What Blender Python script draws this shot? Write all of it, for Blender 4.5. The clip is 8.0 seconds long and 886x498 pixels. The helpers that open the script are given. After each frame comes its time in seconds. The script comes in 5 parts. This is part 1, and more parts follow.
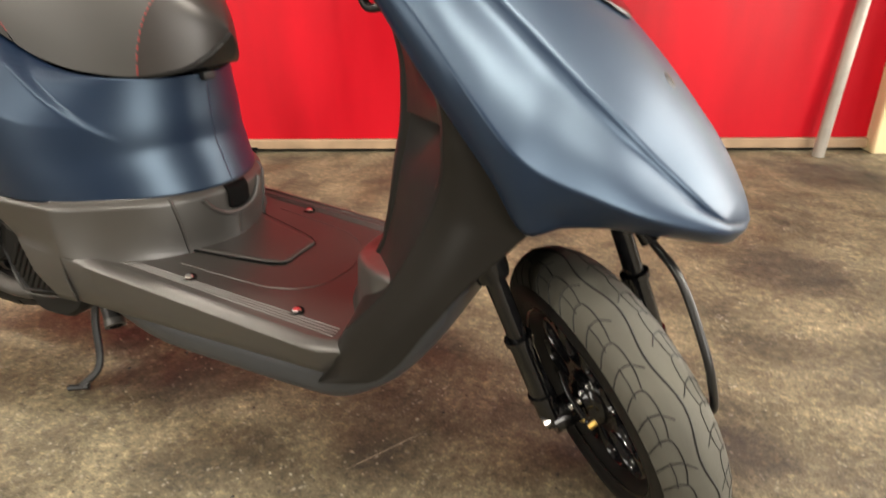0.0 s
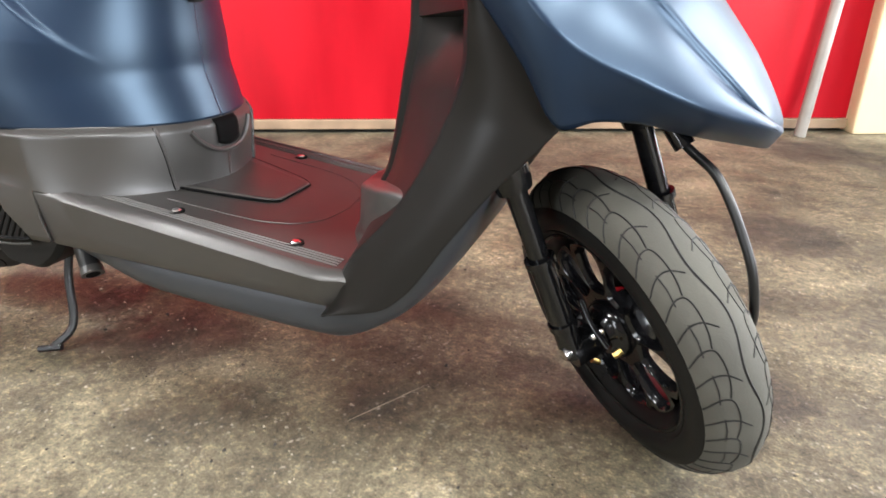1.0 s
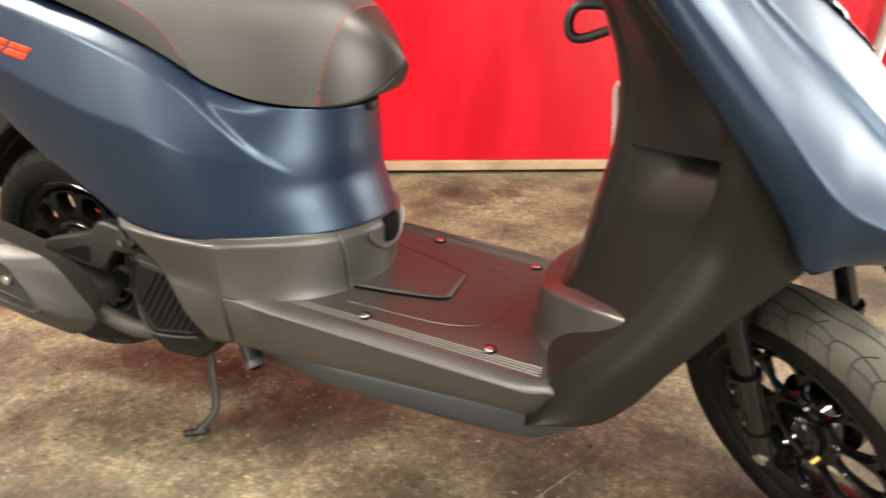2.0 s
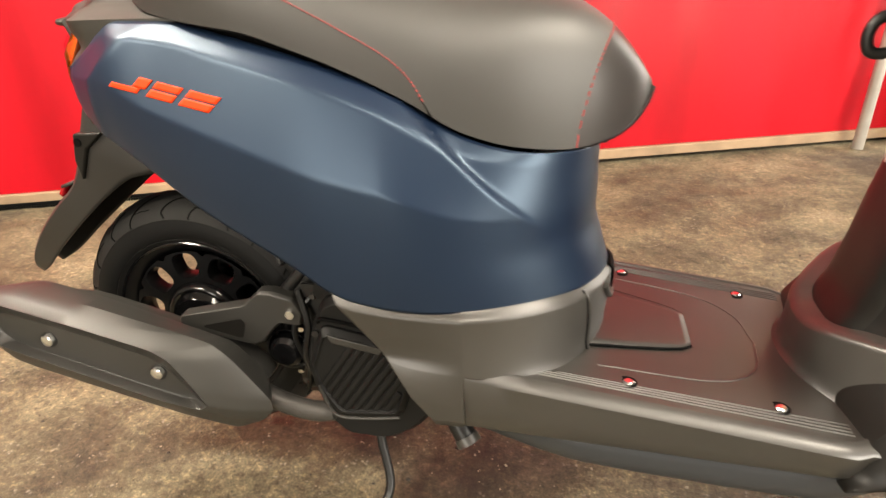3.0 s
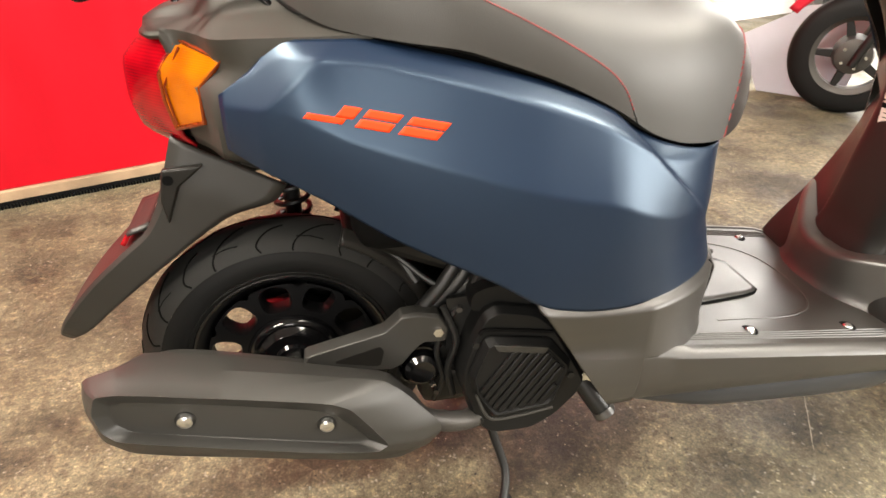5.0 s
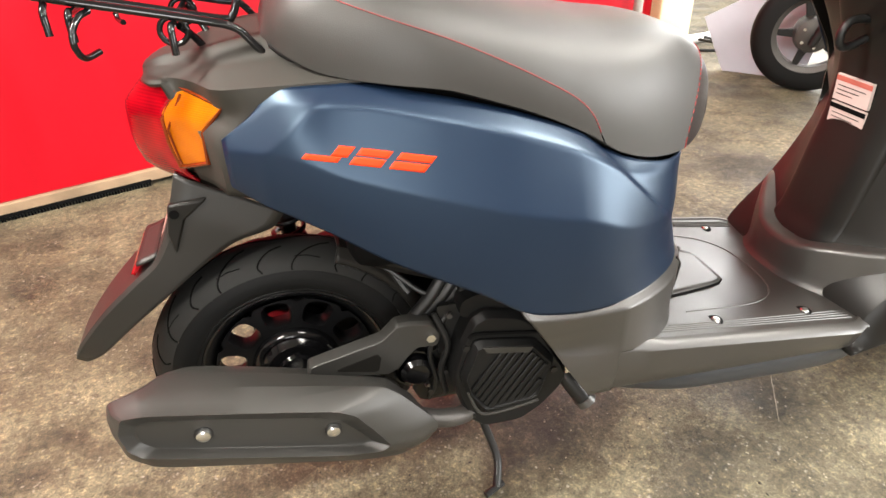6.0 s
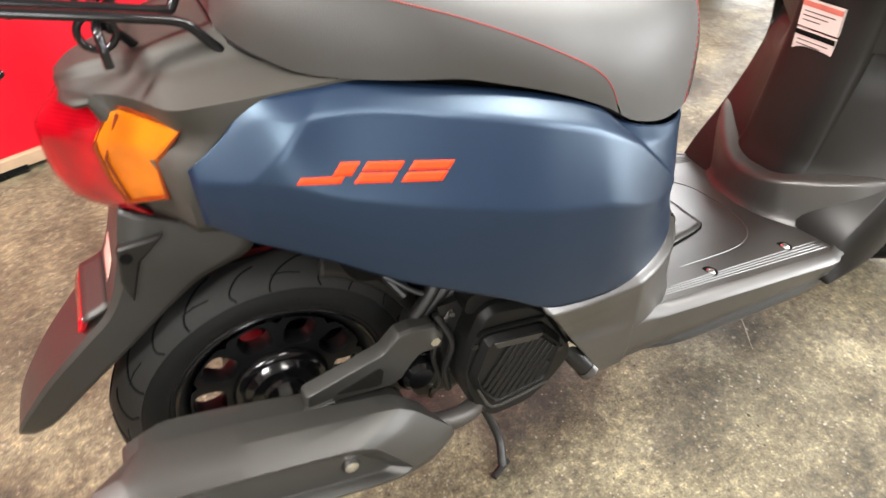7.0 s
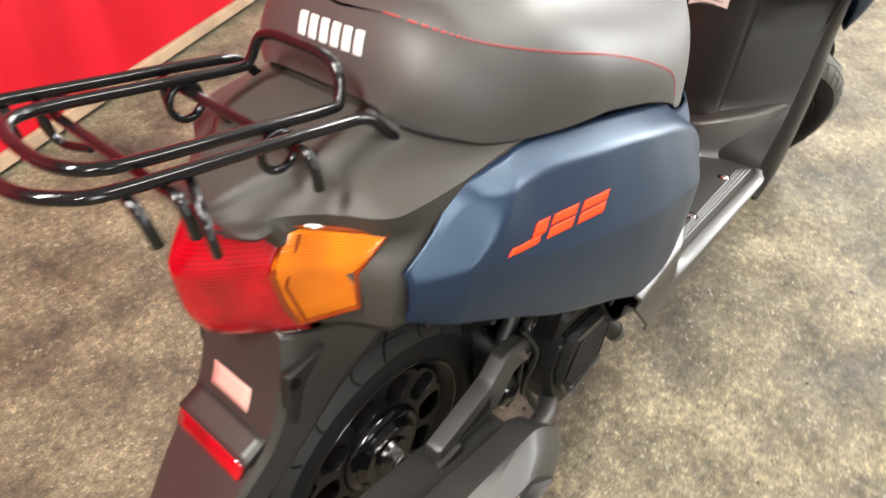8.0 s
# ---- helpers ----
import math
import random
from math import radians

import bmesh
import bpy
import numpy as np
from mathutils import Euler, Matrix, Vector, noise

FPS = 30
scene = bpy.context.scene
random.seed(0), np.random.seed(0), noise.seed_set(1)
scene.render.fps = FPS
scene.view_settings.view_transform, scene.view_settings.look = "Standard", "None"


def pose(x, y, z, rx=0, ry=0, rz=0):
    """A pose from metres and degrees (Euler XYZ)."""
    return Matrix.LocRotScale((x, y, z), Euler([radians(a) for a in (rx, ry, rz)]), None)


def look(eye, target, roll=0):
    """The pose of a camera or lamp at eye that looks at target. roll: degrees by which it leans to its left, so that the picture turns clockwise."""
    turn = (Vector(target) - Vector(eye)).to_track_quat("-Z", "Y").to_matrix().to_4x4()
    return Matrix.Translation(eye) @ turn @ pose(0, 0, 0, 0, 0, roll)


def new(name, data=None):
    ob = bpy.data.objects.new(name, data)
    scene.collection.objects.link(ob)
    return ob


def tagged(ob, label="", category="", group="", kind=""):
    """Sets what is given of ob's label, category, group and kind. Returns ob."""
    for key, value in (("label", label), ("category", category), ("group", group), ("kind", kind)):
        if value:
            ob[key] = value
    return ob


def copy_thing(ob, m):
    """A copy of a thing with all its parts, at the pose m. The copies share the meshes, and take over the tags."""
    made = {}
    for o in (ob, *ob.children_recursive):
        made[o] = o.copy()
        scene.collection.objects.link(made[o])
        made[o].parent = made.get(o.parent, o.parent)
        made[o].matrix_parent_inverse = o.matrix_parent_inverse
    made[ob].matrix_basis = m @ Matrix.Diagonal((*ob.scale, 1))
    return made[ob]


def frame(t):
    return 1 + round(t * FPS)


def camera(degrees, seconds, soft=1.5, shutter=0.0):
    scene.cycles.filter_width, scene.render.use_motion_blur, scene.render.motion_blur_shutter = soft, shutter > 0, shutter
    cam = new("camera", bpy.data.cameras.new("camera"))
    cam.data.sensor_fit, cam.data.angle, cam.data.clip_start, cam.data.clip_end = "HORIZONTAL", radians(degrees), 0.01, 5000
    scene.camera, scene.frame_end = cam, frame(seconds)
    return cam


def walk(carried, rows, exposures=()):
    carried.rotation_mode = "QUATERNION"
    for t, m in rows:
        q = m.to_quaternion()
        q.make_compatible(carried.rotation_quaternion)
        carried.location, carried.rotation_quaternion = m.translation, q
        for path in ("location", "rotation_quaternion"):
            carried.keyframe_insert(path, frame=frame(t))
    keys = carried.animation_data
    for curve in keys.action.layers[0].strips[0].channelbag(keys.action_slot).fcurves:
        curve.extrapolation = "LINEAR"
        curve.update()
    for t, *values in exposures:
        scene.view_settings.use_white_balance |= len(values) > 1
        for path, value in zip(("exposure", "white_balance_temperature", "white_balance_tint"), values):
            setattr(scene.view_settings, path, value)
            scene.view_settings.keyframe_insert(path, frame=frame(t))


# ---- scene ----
EXPOSURES = [(0.0, 0.42, 6900, 10), (0.5, 0.55, 6400, 10), (1.0, 0.8, 5850, 10), (1.5, 0.85, 6500, 10), (2.0, 0.88, 6850, 10), (3.5, 0.85, 7250, 10), (4.5, 0.92, 7000, 10), (6.0, 0.97, 6350, 10), (7.0, 1.08, 6150, 10), (8.0, 0.88, 6200, 10)]
cam = camera(69.8, 8.0, shutter=0.35)
PATH = [
    (0, (1.3, -0.771, 0.715), (0.59, 0.91, -0.103), -1.1),
    (0.5, (1.278, -0.766, 0.608), (0.681, 0.938, -0.253), -1.4),
    (1, (1.248, -0.783, 0.597), (0.618, 0.941, -0.199), -0.3),
    (1.5, (1.169, -0.786, 0.695), (0.511, 0.952, -0.043), -1.5),
    (2, (0.986, -0.85, 0.731), (0.399, 0.899, -0.043), -0.2),
    (2.2, (0.886, -0.88, 0.759), (0.339, 0.873, -0.033), -3.2),
    (3.3, (0.43, -0.786, 0.78), (0.247, 1.018, -0.064), 1.0),
    (3.5, (0.347, -0.783, 0.78), (0.343, 1.036, -0.05), 2.6),
    (4, (0.205, -0.727, 0.785), (0.368, 1.047, -0.124), 1.2),
    (4.5, (0.068, -0.693, 0.793), (0.337, 1.055, -0.14), 1.1),
    (4.7, (0.059, -0.724, 0.812), (0.388, 1.002, -0.142), 1.3),
    (5.8, (0.049, -0.804, 0.924), (0.443, 0.858, -0.117), -1.6),
    (6, (0.04, -0.803, 0.922), (0.454, 0.853, -0.121), -1.4),
    (6.5, (0.0, -0.777, 0.921), (0.482, 0.828, -0.169), -0.6),
    (7, (-0.032, -0.634, 0.948), (0.623, 0.782, -0.303), -2.4),
    (7.5, (-0.11, -0.48, 1.004), (0.836, 0.716, -0.291), -2.0),
    (8, (-0.263, -0.384, 1.016), (0.832, 0.599, -0.339), -2.6),
]
walk(cam, [(t, look(eye, target, roll)) for t, eye, target, roll in PATH], EXPOSURES)

# ---- light ----
world = bpy.data.worlds.new("sky")
scene.world = world
world.use_nodes = True
wn = world.node_tree.nodes
sky = wn.new("ShaderNodeTexSky")
sky.sky_type, sky.sun_disc = "NISHITA", False
sky.sun_elevation, sky.sun_rotation = radians(50), radians(150)
world.node_tree.links.new(sky.outputs[0], wn["Background"].inputs[0])
wn["Background"].inputs[1].default_value = 0.05

WALL_TURN = 19.3  # the red wall's bearing against the scooter
ROOM = pose(0, 0, 0, 0, 0, WALL_TURN)


def area_lamp(name, m, sx, sy, watts, colour):
    data = bpy.data.lights.new(name, "AREA")
    data.shape, data.size, data.size_y = "RECTANGLE", sx, sy
    data.energy, data.color = watts, colour
    ob = new(name, data)
    ob.matrix_world = m
    return ob


# daylight by the open east front and two south doors, and tubes under the ceiling
area_lamp("east_front_light", ROOM @ look((4.8, 0.3, 1.4), (0.8, -0.2, 0.7)), 2.9, 2.5, 222, (1.0, 0.97, 0.92))
area_lamp("wide_door_light", ROOM @ look((3.8, -3.88, 1.35), (0.5, -0.3, 0.6)), 1.7, 2.4, 152, (1.0, 0.97, 0.92))
area_lamp("narrow_door_light", ROOM @ look((-2.0, -3.88, 1.15), (0.3, -0.3, 0.6)), 0.9, 2.2, 45, (1.0, 0.97, 0.92))
TUBES = [(2.6, -1.4, 110), (0.6, -2.2, 40), (-1.5, 0.3, 118), (-2.7, -2.0, 120)]
for tx, ty, watts in TUBES:
    area_lamp("tube_light", ROOM @ pose(tx, ty, 2.86), 1.3, 0.30, watts, (1.0, 0.94, 0.84))


# ---- materials ----
def mat(name):
    m = bpy.data.materials.new(name)
    m.use_nodes = True
    return m, m.node_tree.nodes, m.node_tree.links, m.node_tree.nodes["Principled BSDF"]


def plain(name, colour, rough=0.5, metal=0.0, vary=0.12, grain=400.0, bump=0.05, coat=0.0, spec=0.5, stain=6.0, rough_vary=0.12, drawn=1.0):
    """A surface with a broad unevenness and a fine grain in its colour, gloss and relief."""
    m, n, l, b = mat(name)
    co = n.new("ShaderNodeTexCoord")
    big = n.new("ShaderNodeTexNoise")
    big.inputs["Scale"].default_value, big.inputs["Detail"].default_value = stain, 5
    fine = n.new("ShaderNodeTexNoise")
    fine.inputs["Scale"].default_value, fine.inputs["Detail"].default_value = grain, 3
    down = n.new("ShaderNodeMapping")
    down.inputs["Scale"].default_value = (1.0, 1.0, drawn)
    l.new(co.outputs["Object"], down.inputs["Vector"])
    l.new(down.outputs[0], big.inputs["Vector"])
    l.new(co.outputs["Object"], fine.inputs["Vector"])
    ramp = n.new("ShaderNodeMapRange")
    ramp.inputs[1].default_value, ramp.inputs[2].default_value = 0.3, 0.7
    ramp.inputs[3].default_value, ramp.inputs[4].default_value = 1 - vary, 1 + vary
    l.new(big.outputs[0], ramp.inputs[0])
    mul = n.new("ShaderNodeVectorMath")
    mul.operation = "SCALE"
    mul.inputs[0].default_value = colour
    l.new(ramp.outputs[0], mul.inputs["Scale"])
    l.new(mul.outputs[0], b.inputs["Base Color"])
    rr = n.new("ShaderNodeMapRange")
    rr.inputs[1].default_value, rr.inputs[2].default_value = 0.3, 0.7
    rr.inputs[3].default_value, rr.inputs[4].default_value = rough * (1 - rough_vary), min(1.0, rough * (1 + rough_vary))
    l.new(big.outputs[0], rr.inputs[0])
    l.new(rr.outputs[0], b.inputs["Roughness"])
    if bump:
        bp = n.new("ShaderNodeBump")
        bp.inputs["Strength"].default_value, bp.inputs["Distance"].default_value = bump, 0.002
        l.new(fine.outputs[0], bp.inputs["Height"])
        l.new(bp.outputs[0], b.inputs["Normal"])
    b.inputs["Metallic"].default_value = metal
    b.inputs["Coat Weight"].default_value = coat
    b.inputs["Specular IOR Level"].default_value = spec
    return m


BLUE = plain("satin_blue_paint", (0.0046, 0.0120, 0.032), 0.38, 0.12, vary=0.05, grain=2500, bump=0.012, stain=3, spec=0.85)
BLUE.node_tree.nodes["Principled BSDF"].inputs["Specular Tint"].default_value = (0.62, 0.82, 1.0, 1.0)
DARK = plain("moulded_dark_plastic", (0.0105, 0.0097, 0.0086), 0.38, vary=0.12, grain=1500, bump=0.03, spec=0.21, rough_vary=0.2)
FLOORP = plain("footboard_plastic", (0.033, 0.0305, 0.0275), 0.41, vary=0.12, grain=1500, bump=0.03, spec=0.82, rough_vary=0.2)
FLAPP = plain("smooth_flap_plastic", (0.018, 0.0168, 0.0150), 0.43, vary=0.12, grain=1200, bump=0.05, spec=0.5)
TAILP = plain("grained_tail_plastic", (0.031, 0.029, 0.0245), 0.56, vary=0.10, grain=1200, bump=0.08, spec=0.42)
UNDER = plain("under_cover_plastic", (0.032, 0.035, 0.040), 0.42, vary=0.1, grain=1500, bump=0.04)
SEATTOP = plain("seat_vinyl", (0.0175, 0.0163, 0.0142), 0.52, vary=0.06, grain=900, bump=0.10, spec=0.9)
SEATNOSE = plain("seat_nose_vinyl", (0.026, 0.0225, 0.021), 0.36, vary=0.08, grain=900, bump=0.08)
SEATSIDE = plain("seat_side_vinyl", (0.032, 0.030, 0.0275), 0.48, vary=0.08, grain=900, bump=0.12)
GLOSS = plain("gloss_black_paint", (0.004, 0.004, 0.0045), 0.13, vary=0.2, grain=300, bump=0.0, spec=0.5)
WHEEL = plain("black_wheel_paint", (0.005, 0.005, 0.0055), 0.30, vary=0.2, grain=300, bump=0.0, spec=0.22)
BLACK = plain("dull_black_metal", (0.009, 0.009, 0.009), 0.40, vary=0.3, grain=500, bump=0.05, spec=0.4)
FAN_BLACK = plain("matt_black_cover_plastic", (0.006, 0.006, 0.006), 0.48, vary=0.25, grain=700, bump=0.05, spec=0.22)
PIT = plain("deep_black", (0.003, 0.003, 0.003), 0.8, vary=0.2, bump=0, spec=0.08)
RUBBER = plain("tyre_rubber", (0.007, 0.007, 0.007), 0.5, vary=0.2, grain=700, bump=0.06, spec=0.16)
TREAD = plain("dusty_tread_rubber", (0.058, 0.056, 0.045), 0.75, vary=0.25, grain=500, bump=0.2, stain=14)
TREAD_DARK = plain("rear_tread_rubber", (0.013, 0.0128, 0.0124), 0.60, vary=0.25, grain=500, bump=0.12, stain=14, spec=0.3)
MUFFLER = plain("satin_grey_guard", (0.030, 0.0288, 0.0262), 0.42, 0.1, vary=0.1, grain=900, bump=0.04, spec=0.5)
CAST = plain("cast_metal", (0.07, 0.065, 0.06), 0.5, 0.5, vary=0.25, grain=300, bump=0.25)
CHROME = plain("zinc_bolt", (0.75, 0.74, 0.72), 0.22, 1.0, vary=0.1, grain=300, bump=0.05)
BRASS = plain("brass", (0.55, 0.38, 0.12), 0.35, 1.0, vary=0.15)
ORANGE = plain("orange_decal", (0.70, 0.040, 0.004), 0.6, vary=0.04, bump=0, spec=0.2)
WHITE = plain("white_print", (0.56, 0.545, 0.52), 0.6, vary=0.08, bump=0)
STITCH = plain("red_thread", (0.30, 0.035, 0.035), 0.7, vary=0.1)
LABELW = plain("label_paper", (0.50, 0.43, 0.40), 0.5, vary=0.08)
LABELR = plain("label_red_band", (0.42, 0.12, 0.09), 0.5, vary=0.05)
STICKER = plain("faded_pink_sticker", (0.44, 0.24, 0.205), 0.5, vary=0.08)
REDWALL = plain("red_wall_paint", (0.38, 0.0015, 0.009), 0.42, vary=0.2, grain=60, bump=0.10, stain=5.0, spec=0.22, drawn=0.22, rough_vary=0.25)
WOOD = plain("bare_wood_sill", (0.27, 0.185, 0.115), 0.7, vary=0.25, grain=120, bump=0.3, stain=9)
CREAM = plain("cream_paint", (0.72, 0.60, 0.36), 0.6, vary=0.08, grain=80, bump=0.15, stain=4)
WALLW = plain("white_sheet", (0.80, 0.78, 0.78), 0.55, vary=0.05, grain=60, bump=0.1, stain=3)
PIPE = plain("galvanised_pipe", (0.30, 0.28, 0.25), 0.45, 0.35, vary=0.18, grain=150, bump=0.15, stain=10)
GREYSHEET = plain("blue_grey_sheet", (0.42, 0.43, 0.49), 0.5, vary=0.05, bump=0.02)
REDPAINT = plain("red_scooter_paint", (0.50, 0.012, 0.03), 0.25, vary=0.05, bump=0, coat=0.5)
SCRATCH = plain("scratched_concrete", (0.27, 0.24, 0.18), 0.7, vary=0.3, grain=300, bump=0.3, stain=40)
STONE = plain("pale_stone_grit", (0.25, 0.22, 0.165), 0.8, vary=0.45, grain=300, bump=0.1, stain=30)
CRUMB = plain("dark_grit", (0.03, 0.026, 0.022), 0.8, vary=0.3, grain=300, bump=0.1, stain=30)
DIM = plain("grey_wall_paint", (0.13, 0.12, 0.11), 0.8, vary=0.15, stain=2)
CEIL = plain("ceiling_paint", (0.36, 0.35, 0.33), 0.8, vary=0.08, stain=2)


SEATTOP.node_tree.nodes["Principled BSDF"].inputs["Sheen Weight"].default_value = 0.08


def lens(name, colour, deep, ribs, relief):
    """Ribbed coloured lamp plastic, deeper in colour where the prisms behind it turn away."""
    m, n, l, b = mat(name)
    b.inputs["Roughness"].default_value = 0.10
    b.inputs["Coat Weight"].default_value = 0.35
    co = n.new("ShaderNodeTexCoord")
    cell = n.new("ShaderNodeTexNoise")
    cell.inputs["Scale"].default_value, cell.inputs["Detail"].default_value = 26, 1
    l.new(co.outputs["Object"], cell.inputs["Vector"])
    w = n.new("ShaderNodeTexWave")
    w.bands_direction = "Z"
    w.inputs["Scale"].default_value = ribs
    w.inputs["Distortion"].default_value = 0.4
    l.new(co.outputs["Object"], w.inputs["Vector"])
    mix = n.new("ShaderNodeMix")
    mix.data_type = "RGBA"
    mix.inputs[6].default_value, mix.inputs[7].default_value = (*colour, 1), (*deep, 1)
    half = n.new("ShaderNodeMath")
    half.operation = "MULTIPLY_ADD"
    half.inputs[1].default_value = 0.22
    l.new(w.outputs["Fac"], half.inputs[0])
    l.new(cell.outputs[0], half.inputs[2])
    l.new(half.outputs[0], mix.inputs["Factor"])
    l.new(mix.outputs[2], b.inputs["Base Color"])
    bp = n.new("ShaderNodeBump")
    bp.inputs["Strength"].default_value, bp.inputs["Distance"].default_value = relief, 0.002
    l.new(w.outputs["Fac"], bp.inputs["Height"])
    l.new(bp.outputs[0], b.inputs["Normal"])
    return m


REDLENS = lens("red_lamp_lens", (0.46, 0.001, 0.008), (0.09, 0.001, 0.003), 95, 0.06)
AMBERLENS = lens("amber_lamp_lens", (0.62, 0.185, 0.002), (0.33, 0.075, 0.001), 150, 0.30)
AMBERDARK = lens("amber_lens_edge", (0.22, 0.035, 0.003), (0.12, 0.018, 0.002), 75, 0.1)


def concrete():
    m, n, l, b = mat("stained_concrete")
    co = n.new("ShaderNodeTexCoord")

    def noise_tex(scale, detail=6, rough=0.6):
        t = n.new("ShaderNodeTexNoise")
        t.inputs["Scale"].default_value, t.inputs["Detail"].default_value, t.inputs["Roughness"].default_value = scale, detail, rough
        l.new(co.outputs["Object"], t.inputs["Vector"])
        return t.outputs[0]

    def ramp(src, stops):
        r = n.new("ShaderNodeValToRGB")
        r.color_ramp.elements.remove(r.color_ramp.elements[0])
        for i, (p, c) in enumerate(stops):
            e = r.color_ramp.elements[0] if i == 0 else r.color_ramp.elements.new(p)
            e.position, e.color = p, (*c, 1)
        l.new(src, r.inputs[0])
        return r.outputs[0]

    def mix(kind, f, a, c):
        x = n.new("ShaderNodeMix")
        x.data_type, x.blend_type = "RGBA", kind
        if isinstance(f, float):
            x.inputs["Factor"].default_value = f
        else:
            l.new(f, x.inputs["Factor"])
        for s, v in ((6, a), (7, c)):
            if isinstance(v, tuple):
                x.inputs[s].default_value = (*v, 1)
            else:
                l.new(v, x.inputs[s])
        return x.outputs[2]

    base = ramp(noise_tex(2.6, 8, 0.68), [(0.30, (0.054, 0.046, 0.029)), (0.44, (0.098, 0.085, 0.053)), (0.60, (0.156, 0.136, 0.087)), (0.76, (0.244, 0.216, 0.143))])
    dirt = ramp(noise_tex(5.5, 8, 0.72), [(0.34, (0.16, 0.14, 0.12)), (0.46, (0.62, 0.60, 0.57)), (0.58, (1.08, 1.08, 1.08))])
    c = mix("MULTIPLY", 0.9, base, dirt)
    grit = ramp(noise_tex(60.0, 5, 0.8), [(0.36, (0.16, 0.14, 0.12)), (0.46, (0.78, 0.77, 0.74)), (0.55, (1.1, 1.1, 1.08)), (0.64, (2.5, 2.4, 2.15))])
    c = mix("MULTIPLY", 0.72, c, grit)
    fine = ramp(noise_tex(210.0, 4, 0.7), [(0.34, (0.30, 0.28, 0.26)), (0.45, (0.85, 0.84, 0.82)), (0.55, (1.08, 1.08, 1.06)), (0.66, (2.4, 2.3, 2.1))])
    c = mix("MULTIPLY", 0.55, c, fine)
    v = n.new("ShaderNodeTexVoronoi")
    v.inputs["Scale"].default_value = 85
    warp = n.new("ShaderNodeVectorMath")
    warp.operation = "MULTIPLY_ADD"
    warp.inputs[1].default_value = (0.012, 0.012, 0.0)
    wn = noise_tex(120.0, 3)
    l.new(wn.node.outputs["Color"], warp.inputs[0])
    l.new(co.outputs["Object"], warp.inputs[2])
    l.new(warp.outputs[0], v.inputs["Vector"])
    speck = ramp(v.outputs["Distance"], [(0.05, (0.5, 0.5, 0.5)), (0.30, (0, 0, 0))])
    thin = ramp(noise_tex(14.0, 4), [(0.50, (0, 0, 0)), (0.60, (1, 1, 1))])
    c = mix("MIX", mix("MULTIPLY", 1.0, speck, thin), c, (0.50, 0.46, 0.38))
    # old oil spots
    for x, y, size in ((0.27, 1.34, 0.055), (0.39, 1.29, 0.06), (0.485, 1.385, 0.05), (1.75, 1.77, 0.13), (1.54, 0.87, 0.11), (1.43, 0.13, 0.06), (0.48, -0.02, 0.085), (0.34, -0.04, 0.05), (0.25, 0.05, 0.05), (2.02, 1.62, 0.12)):
        sub = n.new("ShaderNodeVectorMath")
        sub.operation = "SUBTRACT"
        sub.inputs[1].default_value = (x, y, 0)
        l.new(co.outputs["Object"], sub.inputs[0])
        ln = n.new("ShaderNodeVectorMath")
        ln.operation = "LENGTH"
        l.new(sub.outputs[0], ln.inputs[0])
        ad = n.new("ShaderNodeMath")
        ad.operation = "MULTIPLY_ADD"
        ad.inputs[1].default_value = size * 1.6
        l.new(noise_tex(18.0, 4), ad.inputs[0])
        l.new(ln.outputs["Value"], ad.inputs[2])
        spot = ramp(ad.outputs[0], [(0.0, (0.35, 0.32, 0.33)), (0.1, (1, 1, 1))])
        r = spot.node.color_ramp
        r.elements[0].position, r.elements[1].position = size * 1.7, size * 2.3
        c = mix("MULTIPLY", 0.8, c, spot)
    l.new(c, b.inputs["Base Color"])
    rr = n.new("ShaderNodeMapRange")
    rr.inputs[1].default_value, rr.inputs[2].default_value, rr.inputs[3].default_value, rr.inputs[4].default_value = 0.3, 0.7, 0.48, 0.80
    l.new(noise_tex(6.0), rr.inputs[0])
    l.new(rr.outputs[0], b.inputs["Roughness"])
    bp = n.new("ShaderNodeBump")
    bp.inputs["Strength"].default_value, bp.inputs["Distance"].default_value = 0.75, 0.004
    l.new(noise_tex(95.0, 7, 0.8), bp.inputs["Height"])
    l.new(bp.outputs[0], b.inputs["Normal"])
    return m


CONCRETE = concrete()


# ---- shaping helpers ----
def curve(x, pts):
    """A smooth curve through (position, value) pairs that never overshoots them."""
    xs, ys = [p[0] for p in pts], [p[1] for p in pts]
    if x <= xs[0]:
        return ys[0]
    if x >= xs[-1]:
        return ys[-1]
    k = max(i for i in range(len(xs) - 1) if xs[i] <= x)
    d = [(ys[i + 1] - ys[i]) / (xs[i + 1] - xs[i]) for i in range(len(xs) - 1)]

    def slope(i):
        if i == 0:
            return d[0]
        if i == len(xs) - 1:
            return d[-1]
        return 0.0 if d[i - 1] * d[i] <= 0 else 2 * d[i - 1] * d[i] / (d[i - 1] + d[i])

    h = xs[k + 1] - xs[k]
    t = (x - xs[k]) / h
    return (ys[k] * (2 * t**3 - 3 * t**2 + 1) + slope(k) * h * (t**3 - 2 * t**2 + t)
            + ys[k + 1] * (3 * t**2 - 2 * t**3) + slope(k + 1) * h * (t**3 - t**2))


def lerp(a, b, t):
    return a + (b - a) * t


def step(a, b, x):
    t = min(1.0, max(0.0, (x - a) / (b - a)))
    return t * t * (3 - 2 * t)


